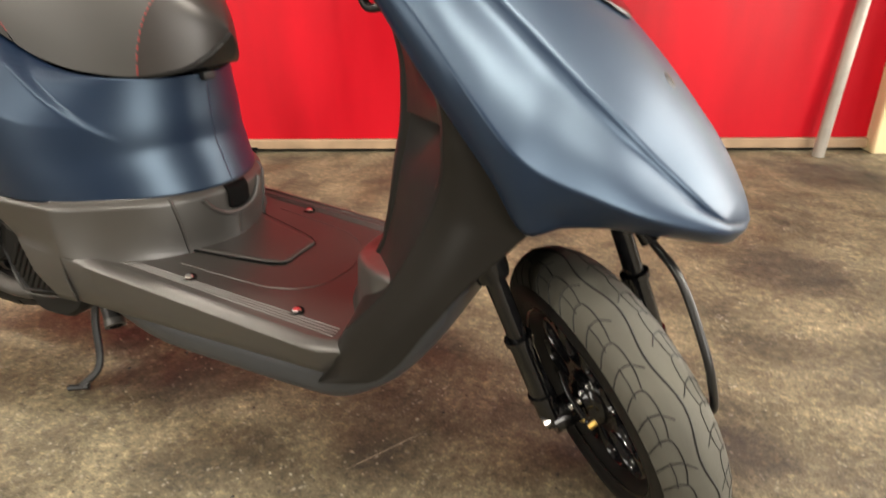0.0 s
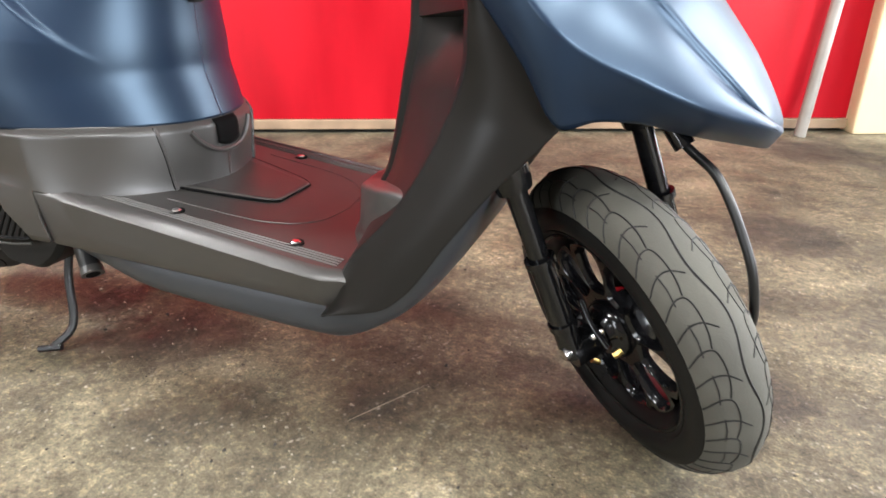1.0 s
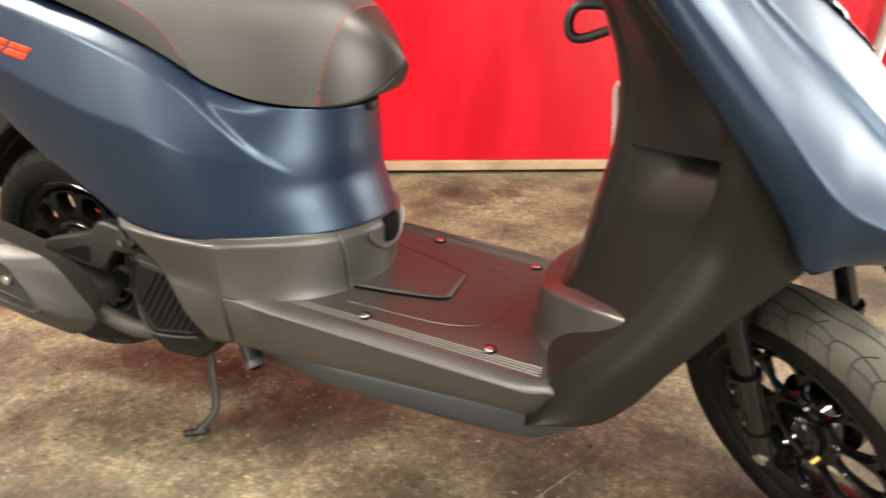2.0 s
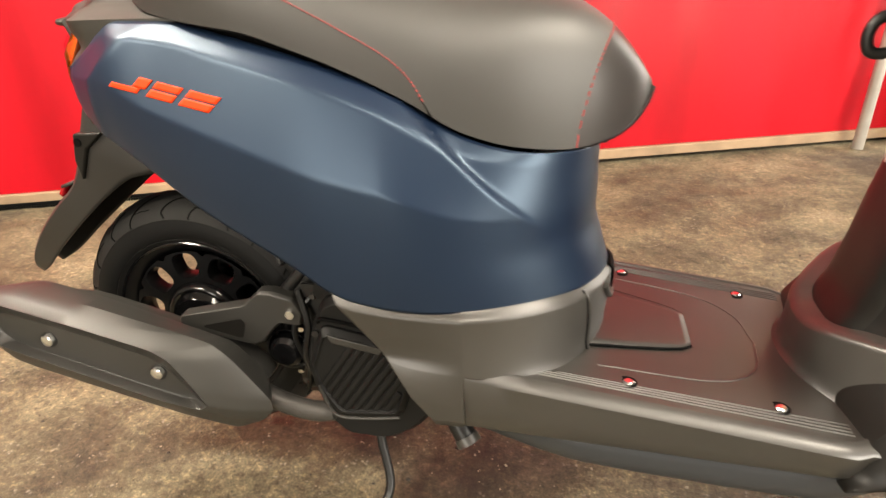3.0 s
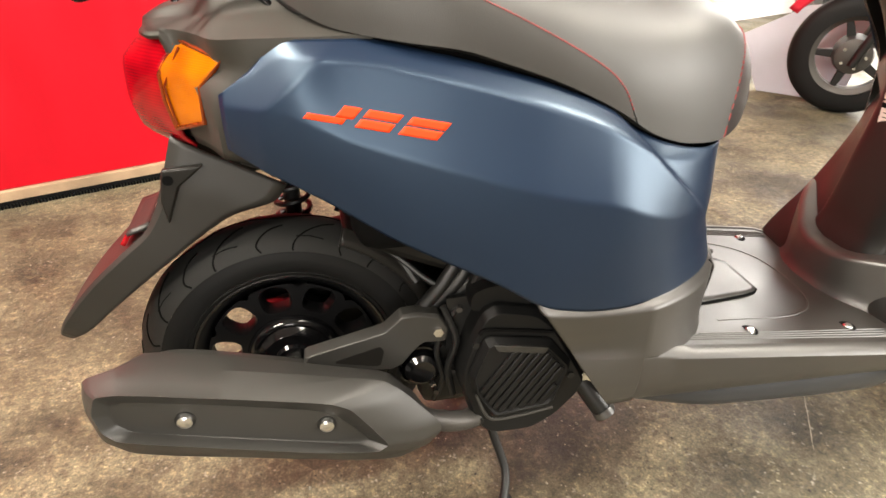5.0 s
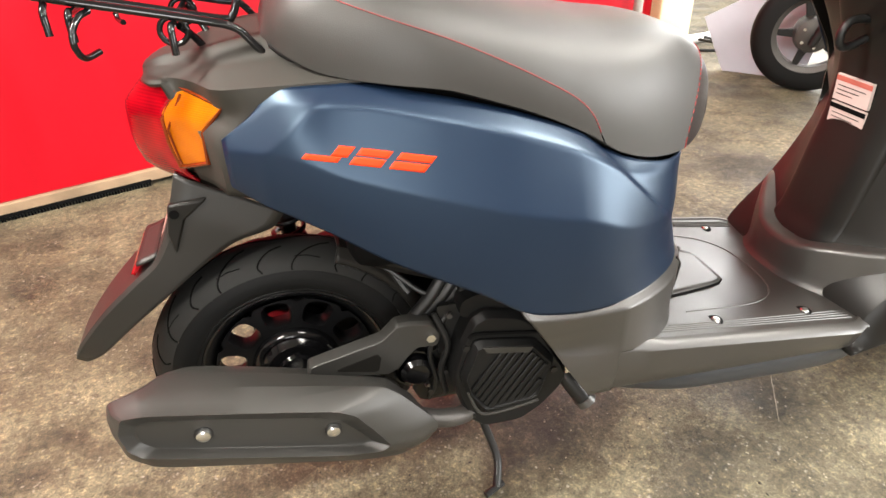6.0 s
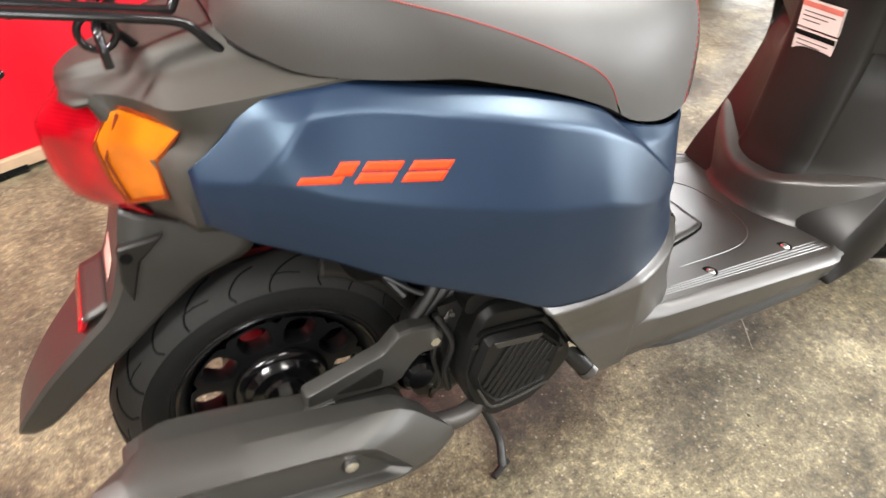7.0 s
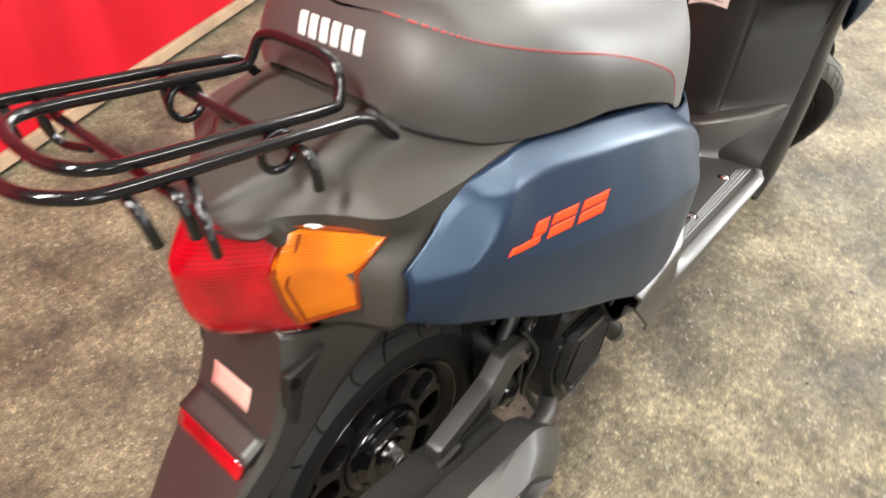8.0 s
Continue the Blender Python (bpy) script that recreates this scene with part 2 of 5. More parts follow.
def part(name, bm, material, parent=None, label="", smooth=True, solid=0.0, sharp=40, bevel=0.0, offset=-1.0):
    """One mesh object, under a thing or a part."""
    me = bpy.data.meshes.new(name)
    bmesh.ops.remove_doubles(bm, verts=bm.verts, dist=1e-5)
    if not solid:
        bmesh.ops.recalc_face_normals(bm, faces=bm.faces)
    for f in bm.faces:
        f.smooth = smooth
    if smooth:
        for e in bm.edges:
            if len(e.link_faces) == 2 and e.calc_face_angle(0) > radians(sharp):
                e.smooth = False
    bm.to_mesh(me)
    bm.free()
    me.materials.append(material)
    ob = new(name, me)
    if parent:
        ob.parent = parent
        ob.matrix_parent_inverse = Matrix() if parent.type == "MESH" else parent.matrix_basis.inverted()
    if solid:
        s = ob.modifiers.new("thickness", "SOLIDIFY")
        s.thickness, s.offset = solid, offset
    if bevel:
        b = ob.modifiers.new("edge", "BEVEL")
        b.width, b.segments, b.limit_method, b.angle_limit = bevel, 2, "ANGLE", radians(35)
        b.harden_normals = False
    if label:
        tagged(ob, label)
    return ob


def thing(name, base, label, category, group="", kind=""):
    ob = new(name)
    ob.empty_display_size = 0.1
    ob.matrix_basis = Matrix.Translation(base)
    return tagged(ob, label, category, group, kind)


def sheet(fn, nu, nv, bm=None, close_u=False, us=None, vs=None):
    """A net of faces over fn(u, v), u and v from 0 to 1."""
    bm = bm or bmesh.new()
    us = us or [i / nu for i in range(nu + (0 if close_u else 1))]
    vs = vs or [j / nv for j in range(nv + 1)]
    rows = [[bm.verts.new(fn(u, v)) for v in vs] for u in us]
    n = len(us)
    for i in range(n if close_u else n - 1):
        for j in range(len(vs) - 1):
            a, b = rows[i], rows[(i + 1) % n]
            bm.faces.new((a[j], b[j], b[j + 1], a[j + 1]))
    return bm


def spline(pts, n):
    """Points along a smooth line through pts."""
    p = [Vector(q) for q in pts]
    p = [2 * p[0] - p[1]] + p + [2 * p[-1] - p[-2]]
    out = []
    for i in range(1, len(p) - 2):
        for k in range(n):
            t = k / n
            a, b, c, d = p[i - 1], p[i], p[i + 1], p[i + 2]
            out.append(0.5 * (2 * b + (c - a) * t + (2 * a - 5 * b + 4 * c - d) * t * t + (3 * b - a - 3 * c + d) * t**3))
    return out + [p[-2]]


def tube(pts, r, n=8, sides=10, bm=None, cap=True):
    """A round bar along a smooth line; r: one radius, or one at each end."""
    bm = bm or bmesh.new()
    line = spline(pts, n) if n > 1 else [Vector(p) for p in pts]
    up = None
    rings = []
    for i, p in enumerate(line):
        d = (line[min(i + 1, len(line) - 1)] - line[max(i - 1, 0)]).normalized()
        if up is None:
            up = d.orthogonal().normalized()
        up = (up - d * up.dot(d)).normalized()
        side = d.cross(up)
        rad = r if isinstance(r, (int, float)) else lerp(r[0], r[1], i / (len(line) - 1))
        rings.append([bm.verts.new(p + rad * (math.cos(a) * up + math.sin(a) * side)) for a in (2 * math.pi * k / sides for k in range(sides))])
    for a, b in zip(rings, rings[1:]):
        for k in range(sides):
            bm.faces.new((a[k], a[(k + 1) % sides], b[(k + 1) % sides], b[k]))
    if cap:
        bm.faces.new(rings[0][::-1])
        bm.faces.new(rings[-1])
    return bm


def lathe(profile, m, n=48, bm=None, closed=False):
    """Turns (radius, along) pairs about the local y axis of the pose m."""
    bm = bm or bmesh.new()
    rows = []
    for k in range(n):
        a = 2 * math.pi * k / n
        rows.append([bm.verts.new(m @ Vector((r * math.cos(a), y, r * math.sin(a)))) for r, y in profile])
    cnt = len(profile)
    for k in range(n):
        a, b = rows[k], rows[(k + 1) % n]
        for j in range(cnt if closed else cnt - 1):
            bm.faces.new((a[j], b[j], b[(j + 1) % cnt], a[(j + 1) % cnt]))
    return bm


def prism(outline, thick, m, bm=None):
    """A plate: the outline (x, z pairs) in the local xz plane, from y = 0 to y = thick."""
    bm = bm or bmesh.new()
    a = [bm.verts.new(m @ Vector((x, 0, z))) for x, z in outline]
    b = [bm.verts.new(m @ Vector((x, thick, z))) for x, z in outline]
    bm.faces.new(a)
    bm.faces.new(b[::-1])
    for i in range(len(a)):
        j = (i + 1) % len(a)
        bm.faces.new((a[i], b[i], b[j], a[j]))
    return bm


def box(x0, x1, y0, y1, z0, z1, m=Matrix(), bm=None):
    return prism([(x0, z0), (x1, z0), (x1, z1), (x0, z1)], y1 - y0, m @ Matrix.Translation((0, y0, 0)), bm)


def rounded(outline, times=2, cut=0.18):
    """The outline with its corners cut off again and again."""
    for _ in range(times):
        out = []
        for i, p in enumerate(outline):
            q = outline[(i + 1) % len(outline)]
            out += [(lerp(p[0], q[0], cut), lerp(p[1], q[1], cut)), (lerp(p[0], q[0], 1 - cut), lerp(p[1], q[1], 1 - cut))]
        outline = out
    return outline


def spread(rings, n):
    """For each outline n points, those of one number lying in one direction from the common middle."""
    first = np.array(rings[0][0])
    mid = first.mean(0)
    val, vec = np.linalg.eigh(np.cov((first - mid).T))
    flat = (vec / np.sqrt(val)) @ vec.T
    back = np.linalg.inv(flat)
    out = []
    for o, y in rings:
        p = (np.array(o) - mid) @ flat.T
        pts = []
        for k in range(n):
            a = 2 * math.pi * (k + 0.5) / n
            d = np.array((math.cos(a), math.sin(a)))
            far = 0.0
            for i in range(len(p)):
                e, f = p[i], p[(i + 1) % len(p)]
                g = f - e
                den = d[0] * g[1] - d[1] * g[0]
                if abs(den) < 1e-12:
                    continue
                t = (e[0] * g[1] - e[1] * g[0]) / den
                w = (e[0] * d[1] - e[1] * d[0]) / den
                if t > 0 and -1e-9 <= w <= 1 + 1e-9:
                    far = max(far, t)
            q = back @ (d * far) + mid
            pts.append((float(q[0]), y, float(q[1])))
        out.append(pts)
    return out


def shrunk(outline, f, g=None):
    cx, cz = sum(p[0] for p in outline) / len(outline), sum(p[1] for p in outline) / len(outline)
    return [(lerp(cx, x, f), lerp(cz, z, g or f)) for x, z in outline]


def stacked(rings, n=72, bm=None):
    """A closed body over a stack of (outline in x and z, y) rings."""
    bm = bm or bmesh.new()
    rows = [[bm.verts.new(p) for p in ring] for ring in spread(rings, n)]
    for a, b in zip(rows, rows[1:]):
        for i in range(n):
            bm.faces.new((a[i], a[(i + 1) % n], b[(i + 1) % n], b[i]))
    bm.faces.new(rows[0][::-1])
    bm.faces.new(rows[-1])
    return bm


def loft(rings, bm=None):
    """A closed body over rings of equally many points."""
    bm = bm or bmesh.new()
    rows = [[bm.verts.new(p) for p in ring] for ring in rings]
    for a, b in zip(rows, rows[1:]):
        for i in range(len(a)):
            j = (i + 1) % len(a)
            bm.faces.new((a[i], a[j], b[j], b[i]))
    bm.faces.new(rows[0][::-1])
    bm.faces.new(rows[-1])
    return bm


def soft_loft(rings, cut=0.16, bm=None):
    """The same over (outline in x and z, y) rings whose corners are rounded off."""
    return loft([[(x, y, z) for x, z in rounded(o, 2, cut)] for o, y in rings], bm)


# ---- the place ----
WALL_Y = 1.440  # the red wall's face, in the room's own axes


FLOOR = []


def room():
    bm = bmesh.new()
    sheet(lambda u, v: (-30 + 60 * u, -30 + 60 * v, 0), 30, 30, bm)
    FLOOR.append(part("floor", bm, CONCRETE, smooth=False))
    tagged(FLOOR[0], "worn brown concrete floor with grit and oil stains", "floor", kind="structure")
    tagged(part("wall_north", box(-4.0, 2.52, WALL_Y, WALL_Y + 0.12, 0.054, 3.0, ROOM), REDWALL, smooth=False),
                  "glossy red painted board wall above a bare wooden sill", "wall", kind="structure")
    tagged(part("trim", box(-4.0, 2.52, WALL_Y - 0.018, WALL_Y + 0.10, 0.014, 0.052, ROOM), WOOD, smooth=False, bevel=0.003),
           "bare wooden sill under the red wall", "sill", kind="structure")
    tagged(part("wall_back", box(2.52, 4.9, 2.35, 2.47, 0, 3.0, ROOM), WALLW, smooth=False), "plain white sheeted wall", "wall", kind="structure")
    tagged(part("wall_west", box(-4.12, -4.0, -4.12, WALL_Y + 0.12, 0, 3.0, ROOM), DIM, smooth=False), "plain dim wall", "wall", kind="structure")
    tagged(part("ceiling", box(-4.12, 5.02, -4.12, 2.47, 3.0, 3.1, ROOM), CEIL, smooth=False), "plain pale ceiling", "ceiling", kind="structure")
    # south wall with two open doors
    bm = box(-4.0, -2.45, -4.12, -4.0, 0, 3.0, ROOM)
    box(-1.55, 2.95, -4.12, -4.0, 0, 3.0, ROOM, bm)
    box(4.65, 4.9, -4.12, -4.0, 0, 3.0, ROOM, bm)
    box(-2.45, -1.55, -4.12, -4.0, 2.45, 3.0, ROOM, bm)
    box(2.95, 4.65, -4.12, -4.0, 2.6, 3.0, ROOM, bm)
    tagged(part("wall_south", bm, DIM, smooth=False), "plain dim wall with two open doors", "wall", kind="structure")
    # east wall with the open front
    bm = box(4.9, 5.02, -4.12, -0.8, 0, 3.0, ROOM)
    box(4.9, 5.02, 2.2, 2.47, 0, 3.0, ROOM, bm)
    box(4.9, 5.02, -0.8, 2.2, 2.75, 3.0, ROOM, bm)
    tagged(part("wall_east", bm, DIM, smooth=False), "plain dim wall with a wide open front", "wall", kind="structure")
    # cream pillar at the end of the red wall
    tagged(part("pillar", box(2.52, 2.77, 1.375, 1.70, 0, 3.0, ROOM), CREAM, smooth=False, bevel=0.006), "cream painted pillar beside the red wall", "pillar", kind="structure")
    # leaning pipe
    bm = tube([ROOM @ Vector((2.296, 1.345, 0.0)), ROOM @ Vector((2.36, 1.375, 0.7)), ROOM @ Vector((2.50, 1.41, 2.2))], 0.022, 6, 14)
    tagged(part("steel_pipe", bm, PIPE), "dull grey steel pipe leaning on the red wall", "pipe")
    # pale scratches in the concrete
    random.seed(11)
    for x0, y0, x1, y1 in ((0.855, -0.135, 0.94, 0.0),):
        a, b = Vector((x0, y0, 0.0006)), Vector((x1, y1, 0.0006))
        n = Vector((-(b - a).y, (b - a).x, 0)).normalized()
        bm = sheet(lambda u, v: a.lerp(b, u) + n * ((v - 0.5) * 0.002 * math.sin(math.pi * u) ** 0.5 + 0.0008 * noise.noise(Vector((u * 6, x0 * 9, 0)))), 20, 1)
        part("scratch", bm, SCRATCH, FLOOR[0], smooth=False)


room()


# ---- the scooter ----
scooter = thing("motor_scooter", (0.6, 0, 0), "dark satin blue motor scooter parked on its centre stand", "scooter")
BOTH = (-1, 1)


# body side: curves along the scooter
BODY_LOW = [(-0.03, 0.620), (0, 0.604), (0.06, 0.572), (0.13, 0.526), (0.2, 0.488), (0.25, 0.460), (0.292, 0.432), (0.31, 0.424), (0.36, 0.415), (0.42, 0.411), (0.5, 0.410), (0.62, 0.404)]
BODY_TOP = [(-0.03, 0.677), (0.0, 0.698), (0.039, 0.727), (0.107, 0.726), (0.18, 0.712), (0.27, 0.688), (0.34, 0.662), (0.38, 0.642), (0.42, 0.617), (0.45, 0.602), (0.5, 0.588), (0.62, 0.570)]
BODY_FOLD = [(-0.03, 0.664), (0.01, 0.668), (0.1, 0.636), (0.2, 0.604), (0.31, 0.570), (0.39, 0.552), (0.45, 0.535), (0.52, 0.50), (0.62, 0.48)]
BODY_HALF = [(-0.03, 0.157), (0.013, 0.165), (0.05, 0.176), (0.1, 0.187), (0.2, 0.204), (0.3, 0.213), (0.36, 0.213)]
BODY_HALF_TOP = [(-0.03, 0.160), (0.013, 0.160), (0.039, 0.159), (0.087, 0.142), (0.107, 0.140), (0.2, 0.152), (0.3, 0.158), (0.36, 0.158)]
BODY_FRONT = [(0.40, 0.612), (0.44, 0.600), (0.48, 0.590), (0.52, 0.594), (0.58, 0.606)]


def body_half(x, z):
    """Half the body's width at x and height z, over the straight part of the flank."""
    x = min(x, 0.36)
    w, wt, fold, top, low = (curve(x, c) for c in (BODY_HALF, BODY_HALF_TOP, BODY_FOLD, BODY_TOP, BODY_LOW))
    if z >= fold:
        s = min(1.0, (z - fold) / max(1e-4, top - fold))
        y = wt + (w - wt) * (1 - 0.62 * s - 0.38 * max(0.0, (s - 0.80) / 0.20) ** 1.15)
    else:
        s = (fold - z) / max(1e-4, fold - low)
        y = w - 0.010 * s * s
    line = 0.013 + (z - 0.667) * 1.24 if z > 0.667 else 0.013 - (0.667 - z) * 0.1
    if x < line:
        y -= (line - x) * 0.45
    return y


def body_point(u, v, s):
    split = 0.62
    if u < split:
        x = -0.03 + 0.39 * u / split
        z = lerp(curve(x, BODY_LOW), curve(x, BODY_TOP), v)
        return Vector((x, s * body_half(x, z), z))
    a = (u - split) / (1 - split) * math.pi / 2
    xn = 0.36 + 0.25 * math.sin(a)
    z = lerp(curve(xn, BODY_LOW), curve(xn, BODY_TOP), v)
    zz = lerp(curve(0.36, BODY_LOW), curve(0.36, BODY_TOP), v)
    front = curve(z, BODY_FRONT)
    y0 = lerp(body_half(0.36, zz), 0.2, step(0, 1, a))
    x, y = 0.36 + (front - 0.36) * math.sin(a), y0 * math.cos(a)
    ahead = step(0, 0.009, x - (0.523 - (z - 0.5) * 1.03)) * step(0.485, 0.60, z) * 0.016
    return Vector((x - ahead * math.sin(a), s * (y - ahead * math.cos(a)), z))


def body():
    for s in BOTH:
        bm = sheet(lambda u, v: body_point(u, v, s), 0, 0, us=[i / 60 * 0.62 for i in range(60)] + [0.62 + 0.38 * i / 130 for i in range(131)], vs=[i / 56 for i in range(57)])
        part("side_panel", bm, BLUE, scooter, "satin blue body side panel", solid=0.004, offset=s, sharp=60)
    for s in BOTH:
        rise = [i / 40 for i in range(41)]
        foot, head = floor_z(0.442) - 0.004, curve(0.442, BODY_LOW) + 0.005
        lows = [0.06 * i for i in range(5)] + [(lerp(foot, head, r) - 0.250) / (head - 0.250) for r in rise]
        bm = sheet(lambda u, v: cover_point(min(u * 0.45, 0.45 - 1e-9), v, s), 0, 0, us=[i / 36 for i in range(37)], vs=lows)
        sheet(lambda u, v: cover_point(0.45 + 0.55 * u, v, s), 0, 0, bm, us=[i / 44 for i in range(45)], vs=rise)
        part("lower_cover", bm, FLOORP, scooter, "dark grey plastic lower cover", solid=0.004, offset=s, sharp=50)
    # joint of the battery lid where it climbs the cover, and its finger notch
    for s in BOTH:
        for name, shift, lift, radius, material in (("lid_joint", 0.0, 0.0003, 0.0014, PIT), ("lid_bead", 0.007, 0.0010, 0.0024, FLOORP)):
            pts = [cover_point(0.45 + 0.55 * (lerp(0.64, 0.57, k / 8) + shift), 0.02 + 0.90 * k / 8, s) + Vector((lift, s * lift, 0)) for k in range(9)]
            part(name, tube(pts, radius, 2, 6), material, scooter)
    part("finger_notch", sheet(lambda u, v: on_cover(lerp(-0.024, 0.024, u), lerp(0.362 + 0.5 * (u - 0.5) ** 2 * 0.05, 0.402, v)) + Vector((0.0015, 0, 0)), 10, 6), PIT, scooter, "dark finger notch of the battery lid", solid=0.002, offset=1)
    edge = [on_cover(y, z) + Vector((0.002, 0, 0)) for y, z in ((-0.066, 0.392), (-0.054, 0.376), (-0.030, 0.360), (0.0, 0.356), (0.030, 0.360), (0.054, 0.376), (0.066, 0.392))]
    part("notch_lip", tube(edge, 0.004, 6, 8), FLOORP, scooter)
    # seat lock under the saddle's nose
    part("seat_lock", box(-0.012, 0.012, -0.012, 0.012, -0.010, 0.004, pose(0.588, 0.0, 0.572)), BLACK, scooter, bevel=0.003)


def cover_point(u, v, s):
    """The cover between the blue panels and the footboard; its upper lip is chamfered and its foot flares out."""
    split = 0.45
    first = math.asin(0.082 / 0.25)
    if u < split:
        t = u / split
        top_x = lerp(0.292, 0.442, t)
        top = curve(top_x, BODY_LOW) + 0.005
        z = lerp(0.250, top, v)
        x = lerp(0.292 + max(0, 0.432 - z) / 1.6, 0.442, t)
        y = curve(z, [(0.25, 0.1895), (0.322, 0.2005), (0.330, 0.1950), (0.348, 0.1880), (0.38, 0.1950), (0.41, 0.2030), (0.44, 0.210)])
        fz = floor_z(0.442) - 0.004
        k = max(0.0, (z - fz) / (top - fz))
        climb = 1 - (1 - min(1, k * 1.25)) ** 2.4
        lip = 0.005 - 0.012 * step(0.84, 1.0, k)
        end = lerp(0.197, 0.208 * math.cos(first), climb)
        if z <= fz:
            end = y
        up_x = 0.36 + 0.252 * math.sin(first)
        x += t**2 * ((up_x - 0.442) * climb + lip * math.sin(first) * (z > fz))
        return Vector((x, s * (lerp(y, end, t**2) + lip * (1 - t**2 * (1 - math.cos(first)))), z))
    a = (u - split) / (1 - split)
    ang = a * math.pi / 2
    lip = 0.005 - 0.012 * step(0.84, 1.0, v)
    ta = lerp(first, math.pi / 2, a)
    up = Vector((0.36 + 0.252 * math.sin(ta), s * 0.208 * math.cos(ta), curve(0.36 + 0.25 * math.sin(ta), BODY_LOW) + 0.005))
    lx = 0.442 + 0.156 * math.sin(ang)
    lo = Vector((lx, s * 0.197 * math.cos(ang) ** 1.3, floor_z(lx) - 0.004))
    p = lo.lerp(up, 1 - (1 - min(1, v * 1.25)) ** 2.4)
    p.z = lerp(lo.z, up.z, v)
    out = lip + 0.010 * step(0.10, 0.5, a) * math.exp(-v / 0.13)
    return p + Vector((out * math.sin(ta), s * out * math.cos(ta), 0))


def on_cover(y, z):
    """The place on the cover's front at y and height z."""
    s, lo, hi = (-1 if y < 0 else 1), 0.45, 1.0
    for _ in range(24):
        mid = (lo + hi) / 2
        foot, head = cover_point(mid, 0.0, s).z, cover_point(mid, 1.0, s).z
        p = cover_point(mid, min(1.0, max(0.0, (z - foot) / (head - foot))), s)
        lo, hi = (mid, hi) if abs(p.y) > abs(y) else (lo, mid)
    return p


def floor_z(x):
    return 0.306 - 0.141 * (x - 0.634)


def footboard():
    def ring(x):
        zt = floor_z(x)
        zb = curve(x, [(0.40, 0.249), (0.55, 0.241), (0.70, 0.233), (0.88, 0.223), (0.92, 0.216)])
        fade = 1 - step(0.43, 0.53, x)
        half = [(0, zt), (0.10, zt), (lerp(0.1790, 0.192, fade), zt), (lerp(0.1815, 0.1940, fade), zt + 0.0025), (lerp(0.1850, 0.1955, fade), zt + 0.003), (lerp(0.1985, 0.2000, fade), zt - 0.0035), (0.2012, zt - 0.0075), (0.1950, lerp(zt, zb, 0.6)), (0.1900, zb + 0.004), (0.185, zb - 0.002), (0.10, zb), (0, zb)]
        tuck = 0.014 * step(0.872, 0.905, x)
        return [(max(0.0, y - tuck), z) for y, z in half]
    bm = bmesh.new()
    xs = [0.4405 + 0.4795 * i / 24 for i in range(25)]
    n = len(ring(0.5))
    for s in BOTH:
        sheet(lambda u, v: Vector((xs[round(u * 24)], s * ring(xs[round(u * 24)])[round(v * (n - 1))][0], ring(xs[round(u * 24)])[round(v * (n - 1))][1])), 24, n - 1, bm)
    board = part("footboard", bm, FLOORP, scooter, "dark grey ribbed plastic footboard", sharp=35)
    # ribs along both edges
    for s in BOTH:
        for k in range(4):
            y0, y1 = s * (0.1690 - 0.0040 * k), s * (0.1670 - 0.0062 * k)
            x0 = 0.46 + 0.03 * k
            part("rib", tube([(x0, y0, floor_z(x0) - 0.0006), (0.885, y1, floor_z(0.885) - 0.0006)], 0.0021, 1, 6), FLOORP, board)
    # raised outline in front of the lid
    for s in BOTH:
        pts = [(0.60, s * 0.125), (0.74, s * 0.112), (0.80, s * 0.07), (0.815, 0)]
        part("rib", tube([(x, y, floor_z(x) - 0.0008) for x, y in pts], 0.002, 8, 6), FLOORP, board)
    # battery lid with a dark groove
    def lid_half(x):
        return curve(x, [(0.585, 0.086), (0.66, 0.068), (0.712, 0.052), (0.726, 0.040)])
    bm = sheet(lambda u, v: Vector((0.585 + 0.141 * u, lid_half(0.585 + 0.141 * u) * (2 * v - 1), floor_z(0.585 + 0.141 * u) + 0.0035)), 16, 10)
    part("battery_lid", bm, FLOORP, board, "flat battery lid in the footboard", solid=0.006, offset=-1)
    pts = [(x, s * lid_half(x), floor_z(x) + 0.001) for s in (-1,) for x in (0.585, 0.64, 0.69, 0.712, 0.724)] + [(x, lid_half(x), floor_z(x) + 0.001) for x in (0.724, 0.712, 0.69, 0.64, 0.585)]
    part("groove", tube(pts, 0.0028, 1, 6), PIT, board)
    # four floor screws in sunk holes
    for x, y in ((0.634, -0.151), (0.811, -0.1425), (0.643, 0.148), (0.819, 0.141)):
        part("screw_hole", lathe([(0.0, 0.0007), (0.0125, 0.0007), (0.0125, -0.002)], pose(x, y, floor_z(x), 90), 16), PIT, board)
        part("screw", lathe([(0.0, 0.0035), (0.005, 0.0033), (0.007, 0.0015), (0.007, -0.004)], pose(x + 0.002, y, floor_z(x), 90), 10), CHROME, board, "bright screw head")
    # under cover
    low = [(0.42, 0.192), (0.68, 0.157), (0.863, 0.145), (0.939, 0.180), (1.024, 0.273), (1.07, 0.37)]
    top = [(0.42, 0.25), (0.87, 0.235), (0.965, 0.27), (1.041, 0.35), (1.075, 0.40)]
    def un(u, v):
        x = 0.43 + 0.64 * u
        a = math.pi * v
        zl, zt = curve(x, low), curve(x, top)
        y = -0.182 * (1 if math.cos(a) > 0 else -1) * abs(math.cos(a)) ** 0.45 * curve(x, [(0.43, 0.8), (0.6, 1.0), (0.9, 1.0), (1.07, 0.9)])
        return Vector((x, y, zt + (zl - zt) * math.sin(a) ** 0.6))
    part("under_cover", sheet(un, 48, 28), UNDER, scooter, "blue grey plastic under cover", solid=0.003, offset=1)


